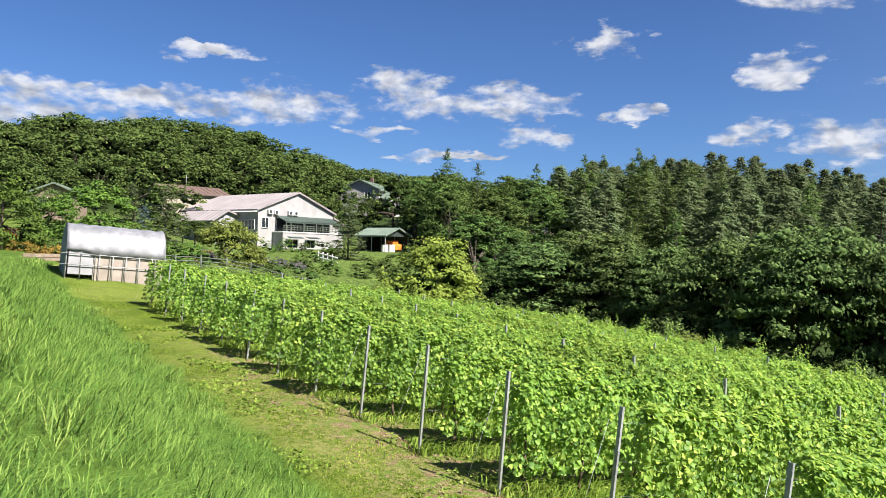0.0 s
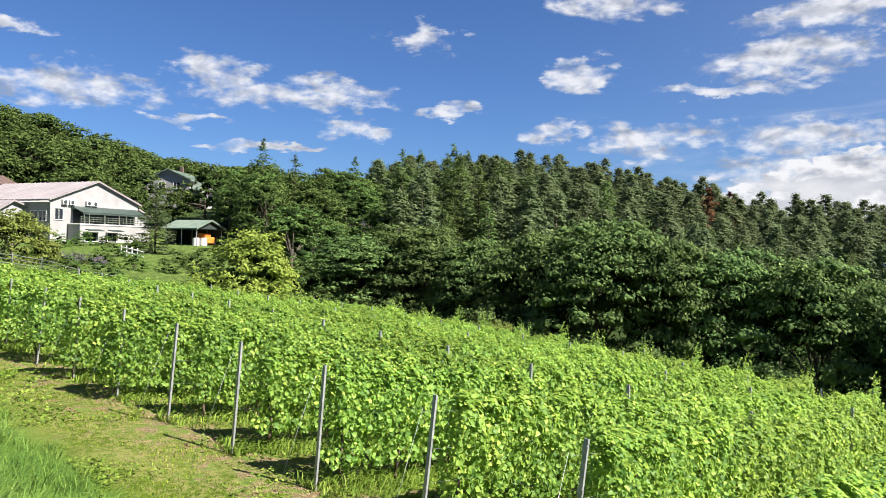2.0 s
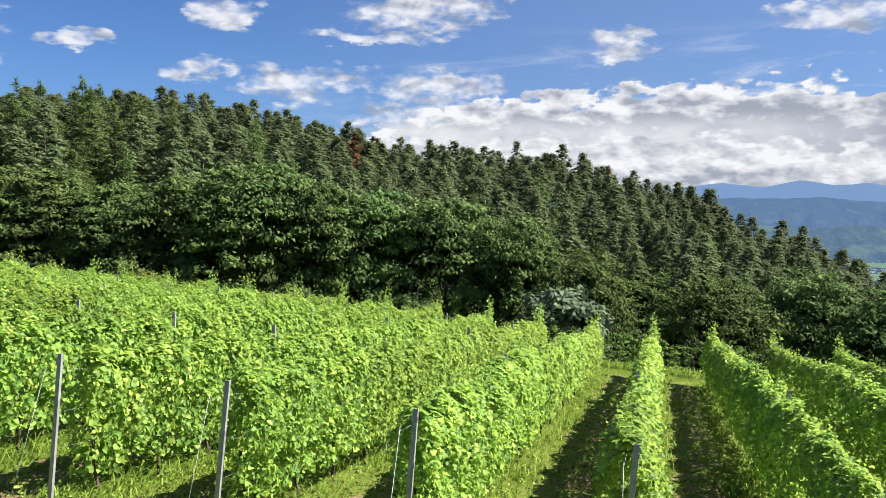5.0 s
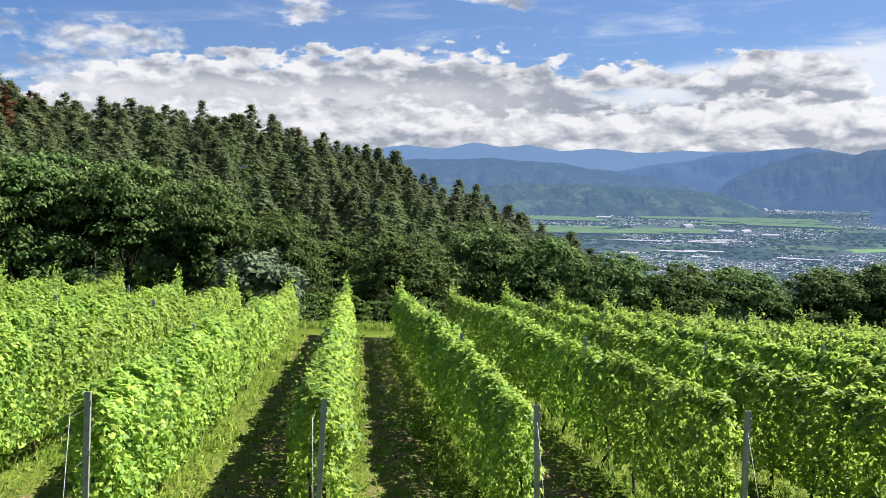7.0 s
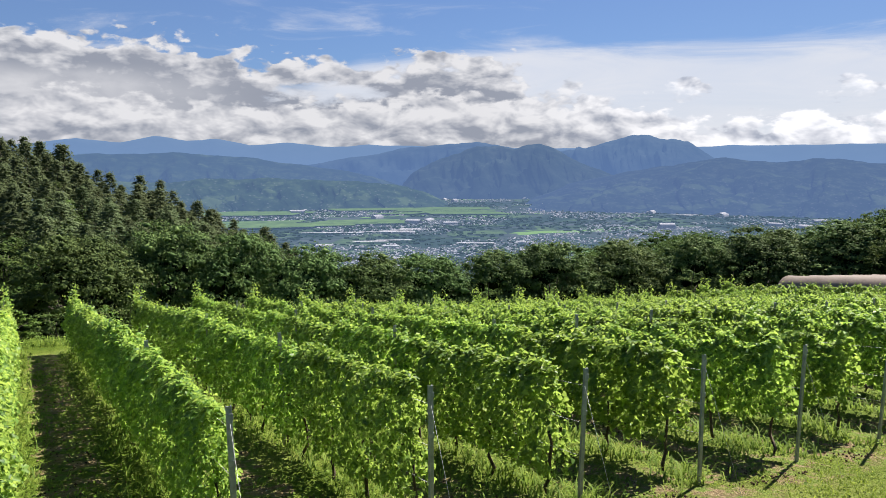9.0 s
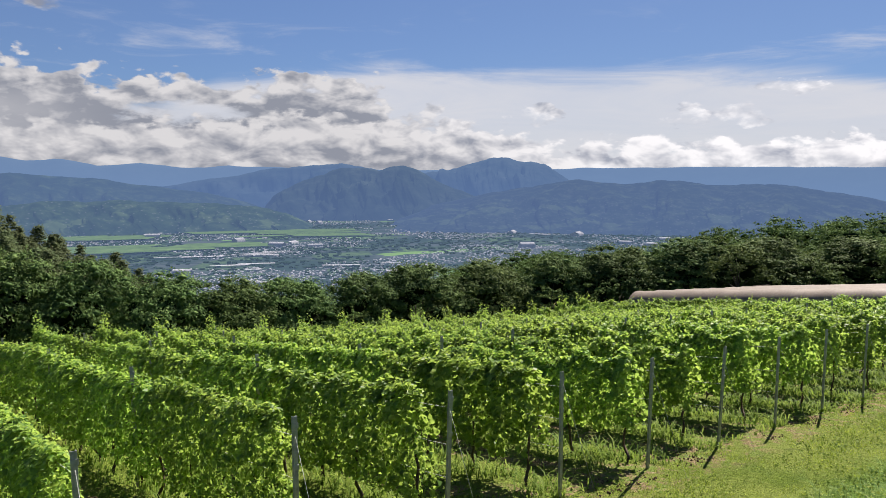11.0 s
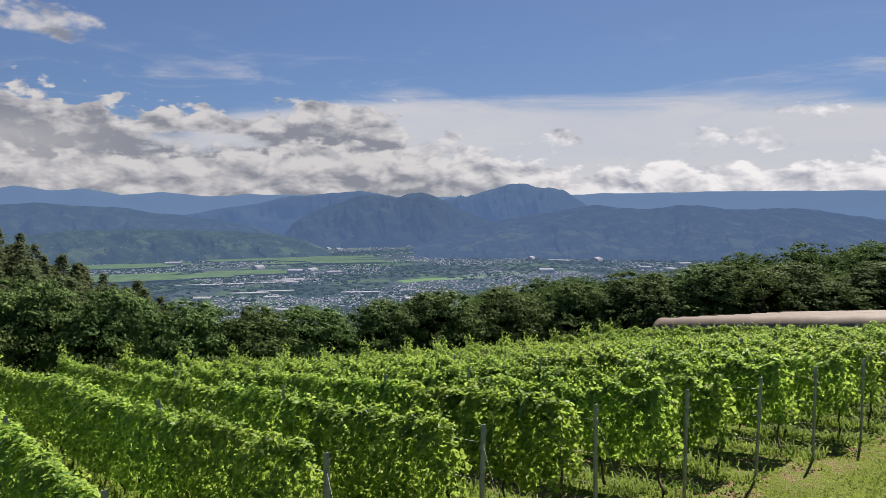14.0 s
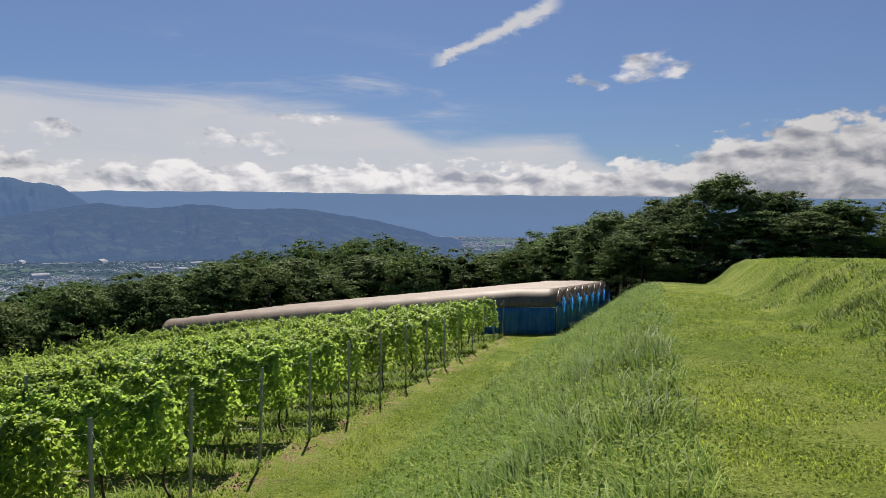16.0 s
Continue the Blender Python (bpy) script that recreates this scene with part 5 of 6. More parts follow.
# the belt beyond the field, the tunnels and the path
wood(70, (-62, -16), (62, 100), E, (0.80, 1.12), 4.4, "trees beyond the vineyard", 6)
wood(56, (-90, -52), (70, 98), E + B[:1], (0.70, 0.98), 4.4, "trees beyond the tunnels", 7)
stand("belt_trees", 240, (-91, -17), (98, 172), E, (0.95, 1.28), 4.6, "dense dark broadleaf woods above the valley", 42)
wood(14, (-108, -84), (64, 80), B, (0.5, 0.7), 4.2, "trees beyond the path", 8)
for spec in ((-84.0, 70, -1.8, 3.4), (-87.6, 64, -0.7, 3.6), (-91.2, 60, 0.4, 3.4), (-95.0, 58, 2.1, 3.6), (-98.6, 58, 1.0, 3.0), (-102.2, 58, 0.5, 2.8), (-105.8, 58, -0.2, 2.8),
             (-89.4, 57, -1.2, 3.2), (-93.2, 55.5, -0.4, 3.2), (-96.9, 55.5, -0.3, 3.2), (-100.6, 55.5, -0.3, 3.0)):
    dome(*spec, "trees beyond the path")
for h, r in ((23.2, 122), (4.2, 146), (21.8, 132)):
    plant("dead0", *bearing(h, r).xy, 0.95)


HOUSES = ((-126, 36, 9), (-132, 71, 10), (-117, 63, 8), (-122, 73, 7), (-92.5, 44, 20), (-83, 50, 8), (-107, 14, 8), (-113, 38, 9), (-113, 26, 8), (-121, 30, 9))
HL = ["hill0", "hill1", "hill2", "hill3"]
stand("hill_woods", 330, (55, 104), (140, 262), HL, (1.05, 1.45), 6.4, "dense dark green woods over the hill behind the houses", 31, HOUSES)
stand("hill_foot_woods", 90, (57, 106), (104, 142), HL, (0.75, 1.1), 5.0, "green trees and thickets at the foot of the hill", 34, HOUSES)


# ---- blades of grass ----
def blades(name, x, y, hgt, width, label, seed, mat="grass", lean=(0.4, 1.5), wind=(0.35, 0.3), category="grass"):
    """Arched blades: three joints each, falling over with the wind."""
    g = np.random.default_rng(seed)
    n = len(x)
    z = height(x, y)
    a = g.uniform(0, 6.28, n)
    ln = g.uniform(*lean, n) * hgt
    wx, wy = -np.sin(a), np.cos(a)
    dx, dy = np.cos(a) * ln + wind[0] * hgt, np.sin(a) * ln + wind[1] * hgt
    v = np.zeros((n, 5, 3))
    for k, (q, hq, wq) in enumerate([(0, 0, 1), (0, 0, -1), (0.38, 0.72, 0.8), (0.38, 0.72, -0.8), (1.0, 0.80, 0)]):
        v[:, k, 0] = x + dx * q + wx * width * wq * 0.5
        v[:, k, 1] = y + dy * q + wy * width * wq * 0.5
        v[:, k, 2] = z - 0.02 + hgt * hq
    i = np.arange(n)[:, None] * 5
    f = np.concatenate([i + [0, 1, 3], i + [0, 3, 2], i + [2, 3, 4]], 1).reshape(-1, 3)
    ob = new(name, np_mesh(name, v, f, M[mat]))
    return tagged(ob, label, category, kind="stuff")


def lumps(x, y, k, layer):
    return np.array([noise.noise(Vector((u * k, v * k, layer))) for u, v in zip(x, y)])


def bank_grass():
    g = np.random.default_rng(12)
    n = 230000
    x = np.sign(g.uniform(-1, 1, n)) * (g.uniform(0.0, 1, n) ** 1.9) * 46
    y = g.uniform(-0.35, 5.6, n)
    edge = lumps(x, y, 0.6, 11)
    fine = lumps(x, y, 3.2, 31)
    keep = (fine > -0.35 + 0.5 * g.random(n) - 0.25) & (np.hypot(x, y - 0.45) > 1.2) & (y > 0.05 + 0.5 * edge) & (y < 5.2 + 0.7 * edge)
    x, y, fine = x[keep], y[keep], fine[keep]
    far = np.abs(x) / 46
    tuft = lumps(x, y, 0.9, 2)
    short = np.where(x > 0, 0.52 + 0.35 * sstep(y, 2.6, 0.6), 1.0)
    h = (0.17 + 0.14 * np.clip(tuft, -0.7, 1) + 0.12 * fine) * g.uniform(0.45, 1.5, len(x)) * (1 + 0.3 * far) * short * np.where(x < 0, 0.78, 0.9)
    blades("bank_grass", x, y, h, 0.0058 + 0.014 * far, "long uncut green grass on the bank", 13, lean=(0.5, 2.4), wind=(0.15, 0.45))
    m = 7000
    x, y = g.uniform(6, 40, m), g.normal(-4.1, 0.8, m)
    blades("upper_bank_grass", x, y, g.uniform(0.04, 0.13, m), 0.014, "tall uncut grass on the upper bank", 15)
    m = 260
    tx, ty = np.sign(g.uniform(-1, 1, m)) * g.uniform(2.5, 40, m), g.uniform(0.3, 5.0, m)
    tx[:80], ty[:80] = g.uniform(2.2, 14, 80), g.uniform(0.15, 1.6, 80)
    x = (tx[:, None] + g.normal(0, 0.13, (m, 26))).ravel()
    y = (ty[:, None] + g.normal(0, 0.13, (m, 26))).ravel()
    blades("grass_tufts", x, y, g.uniform(0.22, 0.46, len(x)), 0.014, "tufts of tall broad-bladed grass on the bank", 14, lean=(0.4, 1.5), mat="tuft")
    m = 34
    tx, ty = g.uniform(8, 30, m), g.normal(-4.4, 0.6, m)
    x = (tx[:, None] + g.normal(0, 0.30, (m, 70))).ravel()
    y = (ty[:, None] + g.normal(0, 0.25, (m, 70))).ravel()
    blades("bank_weeds", x, y, g.uniform(0.06, 0.20, len(x)), 0.028, "low clumps of dark green weeds on the upper bank", 16, "broad2", lean=(0.6, 2.2))


bank_grass()


def turf():
    g = np.random.default_rng(22)
    n = 540000
    r = 2.0 + 40 * g.uniform(0, 1, n) ** 1.3
    a = np.radians(g.uniform(-114, 92, n))
    x, y = -r * np.sin(a), 0.45 + r * np.cos(a)
    t = lumps(x, y, 0.9, 7)
    keep = (t > -0.5) & ((y > 5.0) | (y < 0.1)) & (y < 7.6) & (y > -9)
    x, y, r = x[keep], y[keep], r[keep]
    blades("turf", x, y, g.uniform(0.016, 0.055, len(x)) * (1 + 0.5 * t[keep]), 0.005 + 0.0009 * r, "short mown green grass of the path and headland", 23, "turf", lean=(0.3, 1.6))


turf()


def row_weeds():
    """Grass left standing in a strip under each row of vines."""
    g = np.random.default_rng(42)
    n = 84000
    i = g.integers(-7, 25, n)
    y = 7.6 + 25.5 * g.uniform(0, 1, n) ** 1.5
    x = -0.55 + 2.25 * (i - 7) + g.normal(0.05, 0.28, n)
    t = lumps(x, y, 1.1, 17)
    keep = t > -0.25
    x, y = x[keep], y[keep]
    d = np.hypot(x, y)
    blades("row_weeds", x, y, g.uniform(0.07, 0.27, len(x)) * (1 + 0.5 * t[keep]), 0.011 + 0.0010 * d, "uncut grass and weeds under the vine rows", 43, "weeds")
    m = 60000
    x, y = g.uniform(-32, 36, m), 8.0 + 23 * g.uniform(0, 1, m) ** 1.4
    t = lumps(x, y, 0.8, 27)
    x, y = x[t > -0.05], y[t > -0.05]
    blades("alley_weeds", x, y, g.uniform(0.04, 0.16, len(x)), 0.012 + 0.001 * np.hypot(x, y), "sparse low weeds on the bare soil between rows", 45, "weeds")
    m = 16000
    x, y = g.uniform(-36, 60, m), 34.2 + np.abs(g.normal(0, 1.2, m))
    blades("edge_weeds", x, y, g.uniform(0.15, 0.42, m), 0.04, "tall grass and weeds at the field's lower edge", 44, "weeds")


row_weeds()


def low_leaves():
    """Broad-leaved weeds and fallen leaves on the headland and between the rows, and clods of dry soil."""
    g = np.random.default_rng(52)
    n = 64000
    x, y = g.uniform(-30, 26, n), 5.2 + 21 * g.uniform(0, 1, n) ** 1.6
    t = lumps(x, y, 0.55, 37) + 0.5 * lumps(x, y, 2.4, 38)
    keep = (t > np.where(y > 7.4, -0.02, 0.22)) & ((y > 7.4) | (np.abs(x + 8) < 18))
    x, y = x[keep], y[keep]
    P = np.stack([x, y, height(x, y) + g.uniform(0.02, 0.12, len(x))], 1)
    me = leaves("low_weeds", P, np.tile([0, 0, 1.0], (len(P), 1)), 0.026 + 0.0026 * np.hypot(x, y), PLAIN_LEAF, M["weeds"], 0.8, 53)
    tagged(new("low_weeds", me), "low broad-leaved weeds on the headland and alleys", "weeds", kind="stuff")
    n = 9000
    i = g.integers(1, 17, n)
    y = 7.2 + 17 * g.uniform(0, 1, n) ** 1.5
    x = -0.55 + ROW_GAP * (i - 7) + 1.12 + g.normal(0, 0.36, n)
    S = g.uniform(0.008, 0.026, (n, 1)) * g.uniform(0.6, 1.3, (n, 3))
    V, F = pads(np.stack([x, y, height(x, y) + 0.01], 1), S, g.uniform(0, 6.28, n), 54)
    tagged(new("soil_clods", np_mesh("soil_clods", V, F, M["clod"])), "dry brown clods on the bare soil between rows", "soil", kind="stuff")
    n = 90000
    r = 1.6 + 30 * g.uniform(0, 1, n) ** 1.5
    a = np.radians(g.uniform(-112, -48, n))
    x, y = -r * np.sin(a), 0.45 + r * np.cos(a)
    t = lumps(x, y, 0.8, 57) + 0.6 * lumps(x, y, 3.0, 58)
    bank = (y > 0.1) & (y < 5.2)
    keep = (t > np.where(bank, -0.25, -0.12)) & (y < 6.8) & (y > -8.0)
    x, y, r, bank, t = x[keep], y[keep], r[keep], bank[keep], t[keep]
    up = np.where(bank, g.uniform(0.02, 0.20, len(x)) * (1 + 0.6 * t), g.uniform(0.01, 0.045, len(x)))
    me = leaves("clover", np.stack([x, y, height(x, y) + up], 1), np.tile([0, 0, 1.0], (len(x), 1)), np.where(bank, 0.026, 0.015) + 0.0016 * r, PLAIN_LEAF, M["weeds"], 1.0, 59)
    tagged(new("clover", me), "clover and low weeds in the grass of path and bank", "weeds", kind="stuff")


low_leaves()


# ---- buildings ----
def window(parent, x, y, z, w, h, name="window"):
    """A framed window in a wall that faces local -y."""
    fr = part(name, join(slab(x - w / 2 - 0.06, x + w / 2 + 0.06, y - 0.06, y, z + h, z + h + 0.06), slab(x - w / 2 - 0.06, x + w / 2 + 0.06, y - 0.09, y, z - 0.06, z),
                         slab(x - w / 2 - 0.06, x - w / 2, y - 0.06, y, z, z + h), slab(x + w / 2, x + w / 2 + 0.06, y - 0.06, y, z, z + h),
                         slab(x - 0.025, x + 0.025, y - 0.05, y, z, z + h)), M["white_paint"], parent)
    part("pane", slab(x - w / 2, x + w / 2, y - 0.03, y - 0.004, z, z + h, 0.0), M["glass_dark"], fr)
    return fr


def side_window(parent, x, y, z, w, h):
    """A framed window in a wall that faces local -x."""
    fr = part("window", join(slab(x - 0.06, x, y - w / 2 - 0.06, y + w / 2 + 0.06, z + h, z + h + 0.06), slab(x - 0.09, x, y - w / 2 - 0.06, y + w / 2 + 0.06, z - 0.06, z),
                             slab(x - 0.06, x, y - w / 2 - 0.06, y - w / 2, z, z + h), slab(x - 0.06, x, y + w / 2, y + w / 2 + 0.06, z, z + h),
                             slab(x - 0.05, x, y - 0.025, y + 0.025, z, z + h)), M["white_paint"], parent)
    part("pane", slab(x - 0.03, x - 0.004, y - w / 2, y + w / 2, z, z + h, 0.0), M["glass_dark"], fr)
    return fr


def roof_plane(parent, mat, x0, z0, x1, z1, y0, y1, seams=0.9):
    """One slope of a metal roof, with standing seams down the fall."""
    rf = part("roof", prism([(x0, z0), (x1, z1), (x1, z1 + 0.16), (x0, z0 + 0.16)], y0, y1), mat, parent)
    n = int((y1 - y0) / seams)
    bms = []
    for k in range(n + 1):
        y = y0 + (y1 - y0) * k / n
        bms.append(prism([(x0, z0 + 0.155), (x1, z1 + 0.155), (x1, z1 + 0.21), (x0, z0 + 0.21)], y - 0.025, y + 0.025))
    part("seams", join(*bms), mat, rf)
    return rf


def gable_house(pos, turn, W, D, eave, peak, wall, roof, label, over=0.5, front=True):
    h = thing("house", pose(*pos, 0, 0, turn), label, "house")
    part("wall", prism([(-W / 2, -1.5), (W / 2, -1.5), (W / 2, eave), (0, peak), (-W / 2, eave)], 0, D), wall, h)
    k = (peak - eave) / (W / 2)
    for s in (-1, 1):
        xe = s * (W / 2 + over)
        roof_plane(h, roof, 0.0, peak + 0.02, xe, eave - over * k + 0.02, -over, D + over)
    return h


def air_conditioner(parent, x, y, z):
    b = part("air_conditioner", slab(x - 0.40, x + 0.40, y - 0.32, y, z, z + 0.58, 0.03), M["white_paint"], parent)
    bm = bmesh.new()
    bmesh.ops.create_cone(bm, cap_ends=True, segments=16, radius1=0.23, radius2=0.23, depth=0.02, matrix=Matrix.Translation((x - 0.08, y - 0.335, z + 0.29)) @ Matrix.Rotation(radians(90), 4, "X"))
    part("fan_grille", bm, M["dark"], b)
    return b


def build_hall():
    """The white hall: a broad gable end with a veranda over a lower storey, and a low wing on its side."""
    h = gable_house((-92.3, 39.3, 3.0), 108, 12.6, 16.0, 4.9, 7.3, M["white_wall"], M["roof_white"], "white two-storey hall with a pale metal gable roof", 0.35)
    part("lower_storey", slab(-4.0, 6.4, -2.0, -0.003, -1.5, 2.15, 0.03), M["white_wall"], h)
    part("terrace_edge", slab(-4.1, 6.5, -2.1, -0.003, 2.152, 2.28, 0.02), M["white_paint"], h)
    # the shade of the veranda's recess, put in as a flat near-black sheet
    part("recess", slab(-3.3, 5.6, -0.06, -0.004, 2.3, 3.95, 0.0), M["glass_dark"], h, "flat dark sheet for the recess behind the veranda")
    for x in (-1.1, 1.1, 3.3):
        part("mullion", slab(x - 0.05, x + 0.05, -0.12, -0.062, 2.3, 3.95), M["white_paint"], h)
    aw = part("awning", prism([(-3.6, 0), (5.9, 0), (5.9, 0.07), (-3.6, 0.07)], 0, 2.1), M["awning"], h, "dark green canvas awning")
    aw.matrix_local = pose(0, 0.0, 4.25, 0, 0, 0) @ Matrix.Rotation(radians(20), 4, "X") @ Matrix.Translation((0, -2.1, 0))
    part("valance", slab(-3.6, 5.9, -2.03, -1.99, 3.36, 3.56, 0.0), M["awning"], h)
    for x in (-3.4, -0.4, 2.7, 5.7):
        part("post", slab(x - 0.05, x + 0.05, -1.98, -1.88, 2.28, 3.36), M["rail"], h)
    for z in (2.52, 2.78, 3.02):
        part("handrail", slab(-3.9, 6.3, -1.96, -1.91, z, z + 0.06), M["rail"], h)
    for x in np.arange(-3.8, 6.3, 0.55):
        part("baluster", slab(x - 0.02, x + 0.02, -1.95, -1.92, 2.28, 3.02, 0.0), M["rail"], h)
    window(h, -5.2, -0.004, 2.7, 1.0, 1.25)
    for x, wd in ((-2.5, 1.6), (0.5, 1.3)):
        window(h, x, -2.004, 0.25, wd, 1.0)
        hood = part("door_hood", prism([(x - wd / 2 - 0.25, 1.45), (x + wd / 2 + 0.25, 1.45), (x + wd / 2 + 0.25, 1.53), (x - wd / 2 - 0.25, 1.53)], -0.75, 0.0), M["awning"], h)
        hood.matrix_local = pose(0, -2.0, 0.18, 12, 0, 0)
    for x in (2.1, 5.0):
        lamp = part("wall_lamp", tube([(x, -2.0, 1.05), (x, -2.22, 1.1), (x, -2.24, 0.95)], 0.05, 0.1, 8), M["dark"], h)
    for x in (-4.5, -3.55, -1.25, -0.35):
        air_conditioner(h, x, -0.004, 4.42)
    # lean-to on the far side
    part("annex_wall", slab(6.303, 8.2, 0.6, 9.0, -1.5, 3.2, 0.02), M["white_wall"], h)
    roof_plane(h, M["roof_white"], 6.3, 4.35, 8.6, 3.35, -0.2, 9.4)
    # wing on the side
    part("wing_wall", slab(-9.8, -6.303, 4.0, 12.0, -1.5, 3.4, 0.02), M["grey_wall"], h)
    part("wing_gable", prism([(-9.8, 3.402), (-6.31, 3.402), (-6.31, 4.1), (-8.0, 4.6)], 4.0, 12.0), M["grey_wall"], h)
    roof_plane(h, M["roof_white"], -8.0, 4.62, -10.3, 3.25, 3.6, 12.3)
    roof_plane(h, M["roof_white"], -8.0, 4.62, -6.3, 4.05, 3.6, 12.3)
    side_window(h, -9.803, 6.0, 1.4, 1.2, 1.0)
    side_window(h, -9.803, 9.4, 1.4, 1.2, 1.0)
    for k in range(3):
        window(h, -8.9 + 0.85 * k, 3.996, 2.6, 0.45, 0.4)
    for y in (1.2, 2.6):
        side_window(h, -6.303, y, 2.5, 1.1, 1.1)
    part("gutter", tube([(-6.72, -0.3, 4.66), (-6.72, 16.3, 4.66)], 0.07), M["white_paint"], h)
    return h


build_hall()


def build_shed():
    """An open machine shed."""
    h = thing("machine_shed", pose(-82.4, 48.6, 2.75, 0, 0, 108), "open dark steel machine shed with a green roof", "shed")
    h.scale = (0.80, 0.85, 0.96)
    for x in (-2.7, 2.7):
        for y in (0.1, 2.8, 5.6):
            part("post", slab(x - 0.06, x + 0.06, y - 0.06, y + 0.06, -0.8, 2.35), M["steel"], h)
    part("back_wall", slab(-2.7, 2.7, 5.7, 5.78, -0.8, 2.6), M["dark"], h)
    part("side_wall", slab(2.78, 2.84, 0.4, 5.6, -0.8, 2.3), M["dark"], h)
    part("gable_board", prism([(-2.9, 2.3), (2.9, 2.3), (0, 3.25)], 0.0, 0.06), M["dark"], h)
    for s in (-1, 1):
        roof_plane(h, M["roof_green"], 0, 3.3, s * 3.2, 2.22, -0.4, 6.1, 0.6)
    m = thing("farm_machine", pose(-81.9, 49.2, 2.75, 0, 0, 108), "orange farm machine parked in the shed", "machine")
    part("body", join(slab(-0.9, 0.9, 1.0, 2.6, 0.45, 1.25, 0.1), slab(-0.5, 0.55, 1.3, 2.5, 1.25, 1.7, 0.08)), M["orange"], m)
    for x in (-0.8, 0.8):
        for y in (1.25, 2.35):
            bm = bmesh.new()
            bmesh.ops.create_cone(bm, cap_ends=True, segments=16, radius1=0.36, radius2=0.36, depth=0.24, matrix=Matrix.Translation((x, y, 0.36)) @ Matrix.Rotation(radians(90), 4, "Y"))
            part("wheel", bm, M["dark"], m)
    for k in range(2):
        t = thing("water_tank", pose(-82.6 + 0.1 * k, 46.9 + 0.95 * k, 2.75), "white upright plastic water tank", "tank", "tanks in the shed")
        bm = bmesh.new()
        bmesh.ops.create_cone(bm, cap_ends=True, segments=20, radius1=0.4, radius2=0.4, depth=1.15, matrix=Matrix.Translation((0, 0, 0.575)))
        part("body", bm, M["white_paint"], t)
        bm = bmesh.new()
        bmesh.ops.create_cone(bm, cap_ends=True, segments=14, radius1=0.18, radius2=0.15, depth=0.1, matrix=Matrix.Translation((0, 0, 1.2)))
        part("lid", bm, M["dark"], t)


build_shed()
cream_house = gable_house((-127.1, 28.9, 7.4), 12, 8, 11.5, 4.2, 5.6, M["cream"], M["roof_brown"], "cream two-storey house with a brown roof")
for k in range(4):
    side_window(cream_house, -4.003, 2.0 + 2.4 * k, 2.6, 0.9, 1.0)
window(cream_house, -1.5, -0.004, 2.6, 1.4, 1.1)
window(cream_house, 1.6, -0.004, 2.6, 1.4, 1.1)
part("aerial", tube([(0, 6, 5.7), (0, 6, 7.6)], 0.03), M["steel"], cream_house)
green_house = gable_house((-131.0, 68.5, 11.2), 40, 8, 10, 3.6, 5.4, M["white_wall"], M["roof_green"], "white house with a green roof among trees")
window(green_house, -1.2, -0.004, 2.0, 1.2, 1.1)
window(green_house, 1.6, -0.004, 2.0, 1.2, 1.1)
part("chimney", slab(-0.5, 0.1, 6.5, 7.1, 4.5, 6.6, 0.03), M["roof_brown"], green_house)
annex = gable_house((-125.5, 74.0, 10.4), 95, 4.5, 5, 2.6, 4.0, M["white_wall"], M["roof_green"], "small white gabled house with a green roof")
window(annex, 0.0, -0.004, 1.2, 1.1, 1.2)
cottage = gable_house((-107, 12.7, 7.1), 72, 5.4, 7, 2.4, 3.6, M["wood"], M["roof_green"], "dark timber cottage with a grey-green roof")
window(cottage, -1.3, -0.004, 0.7, 1.1, 1.1)
window(cottage, 1.3, -0.004, 0.7, 1.1, 1.1)


# ---- the small greenhouse under a silver sheet ----
def arch(w, h, wall, n=12):
    return [(w / 2 * math.cos(math.pi * k / n), wall + (h - wall) * math.sin(math.pi * k / n)) for k in range(n + 1)]


def loft(sections, mat, name):
    """A skin through sections, each a list of points."""
    V = np.array([p for s in sections for p in s])
    n, m = len(sections), len(sections[0])
    i, j = np.meshgrid(np.arange(n - 1), np.arange(m - 1), indexing="ij")
    f = np.stack([i * m + j, i * m + j + 1, (i + 1) * m + j + 1, (i + 1) * m + j], -1).reshape(-1, 4)
    return np_mesh(name, V, f, mat, True)


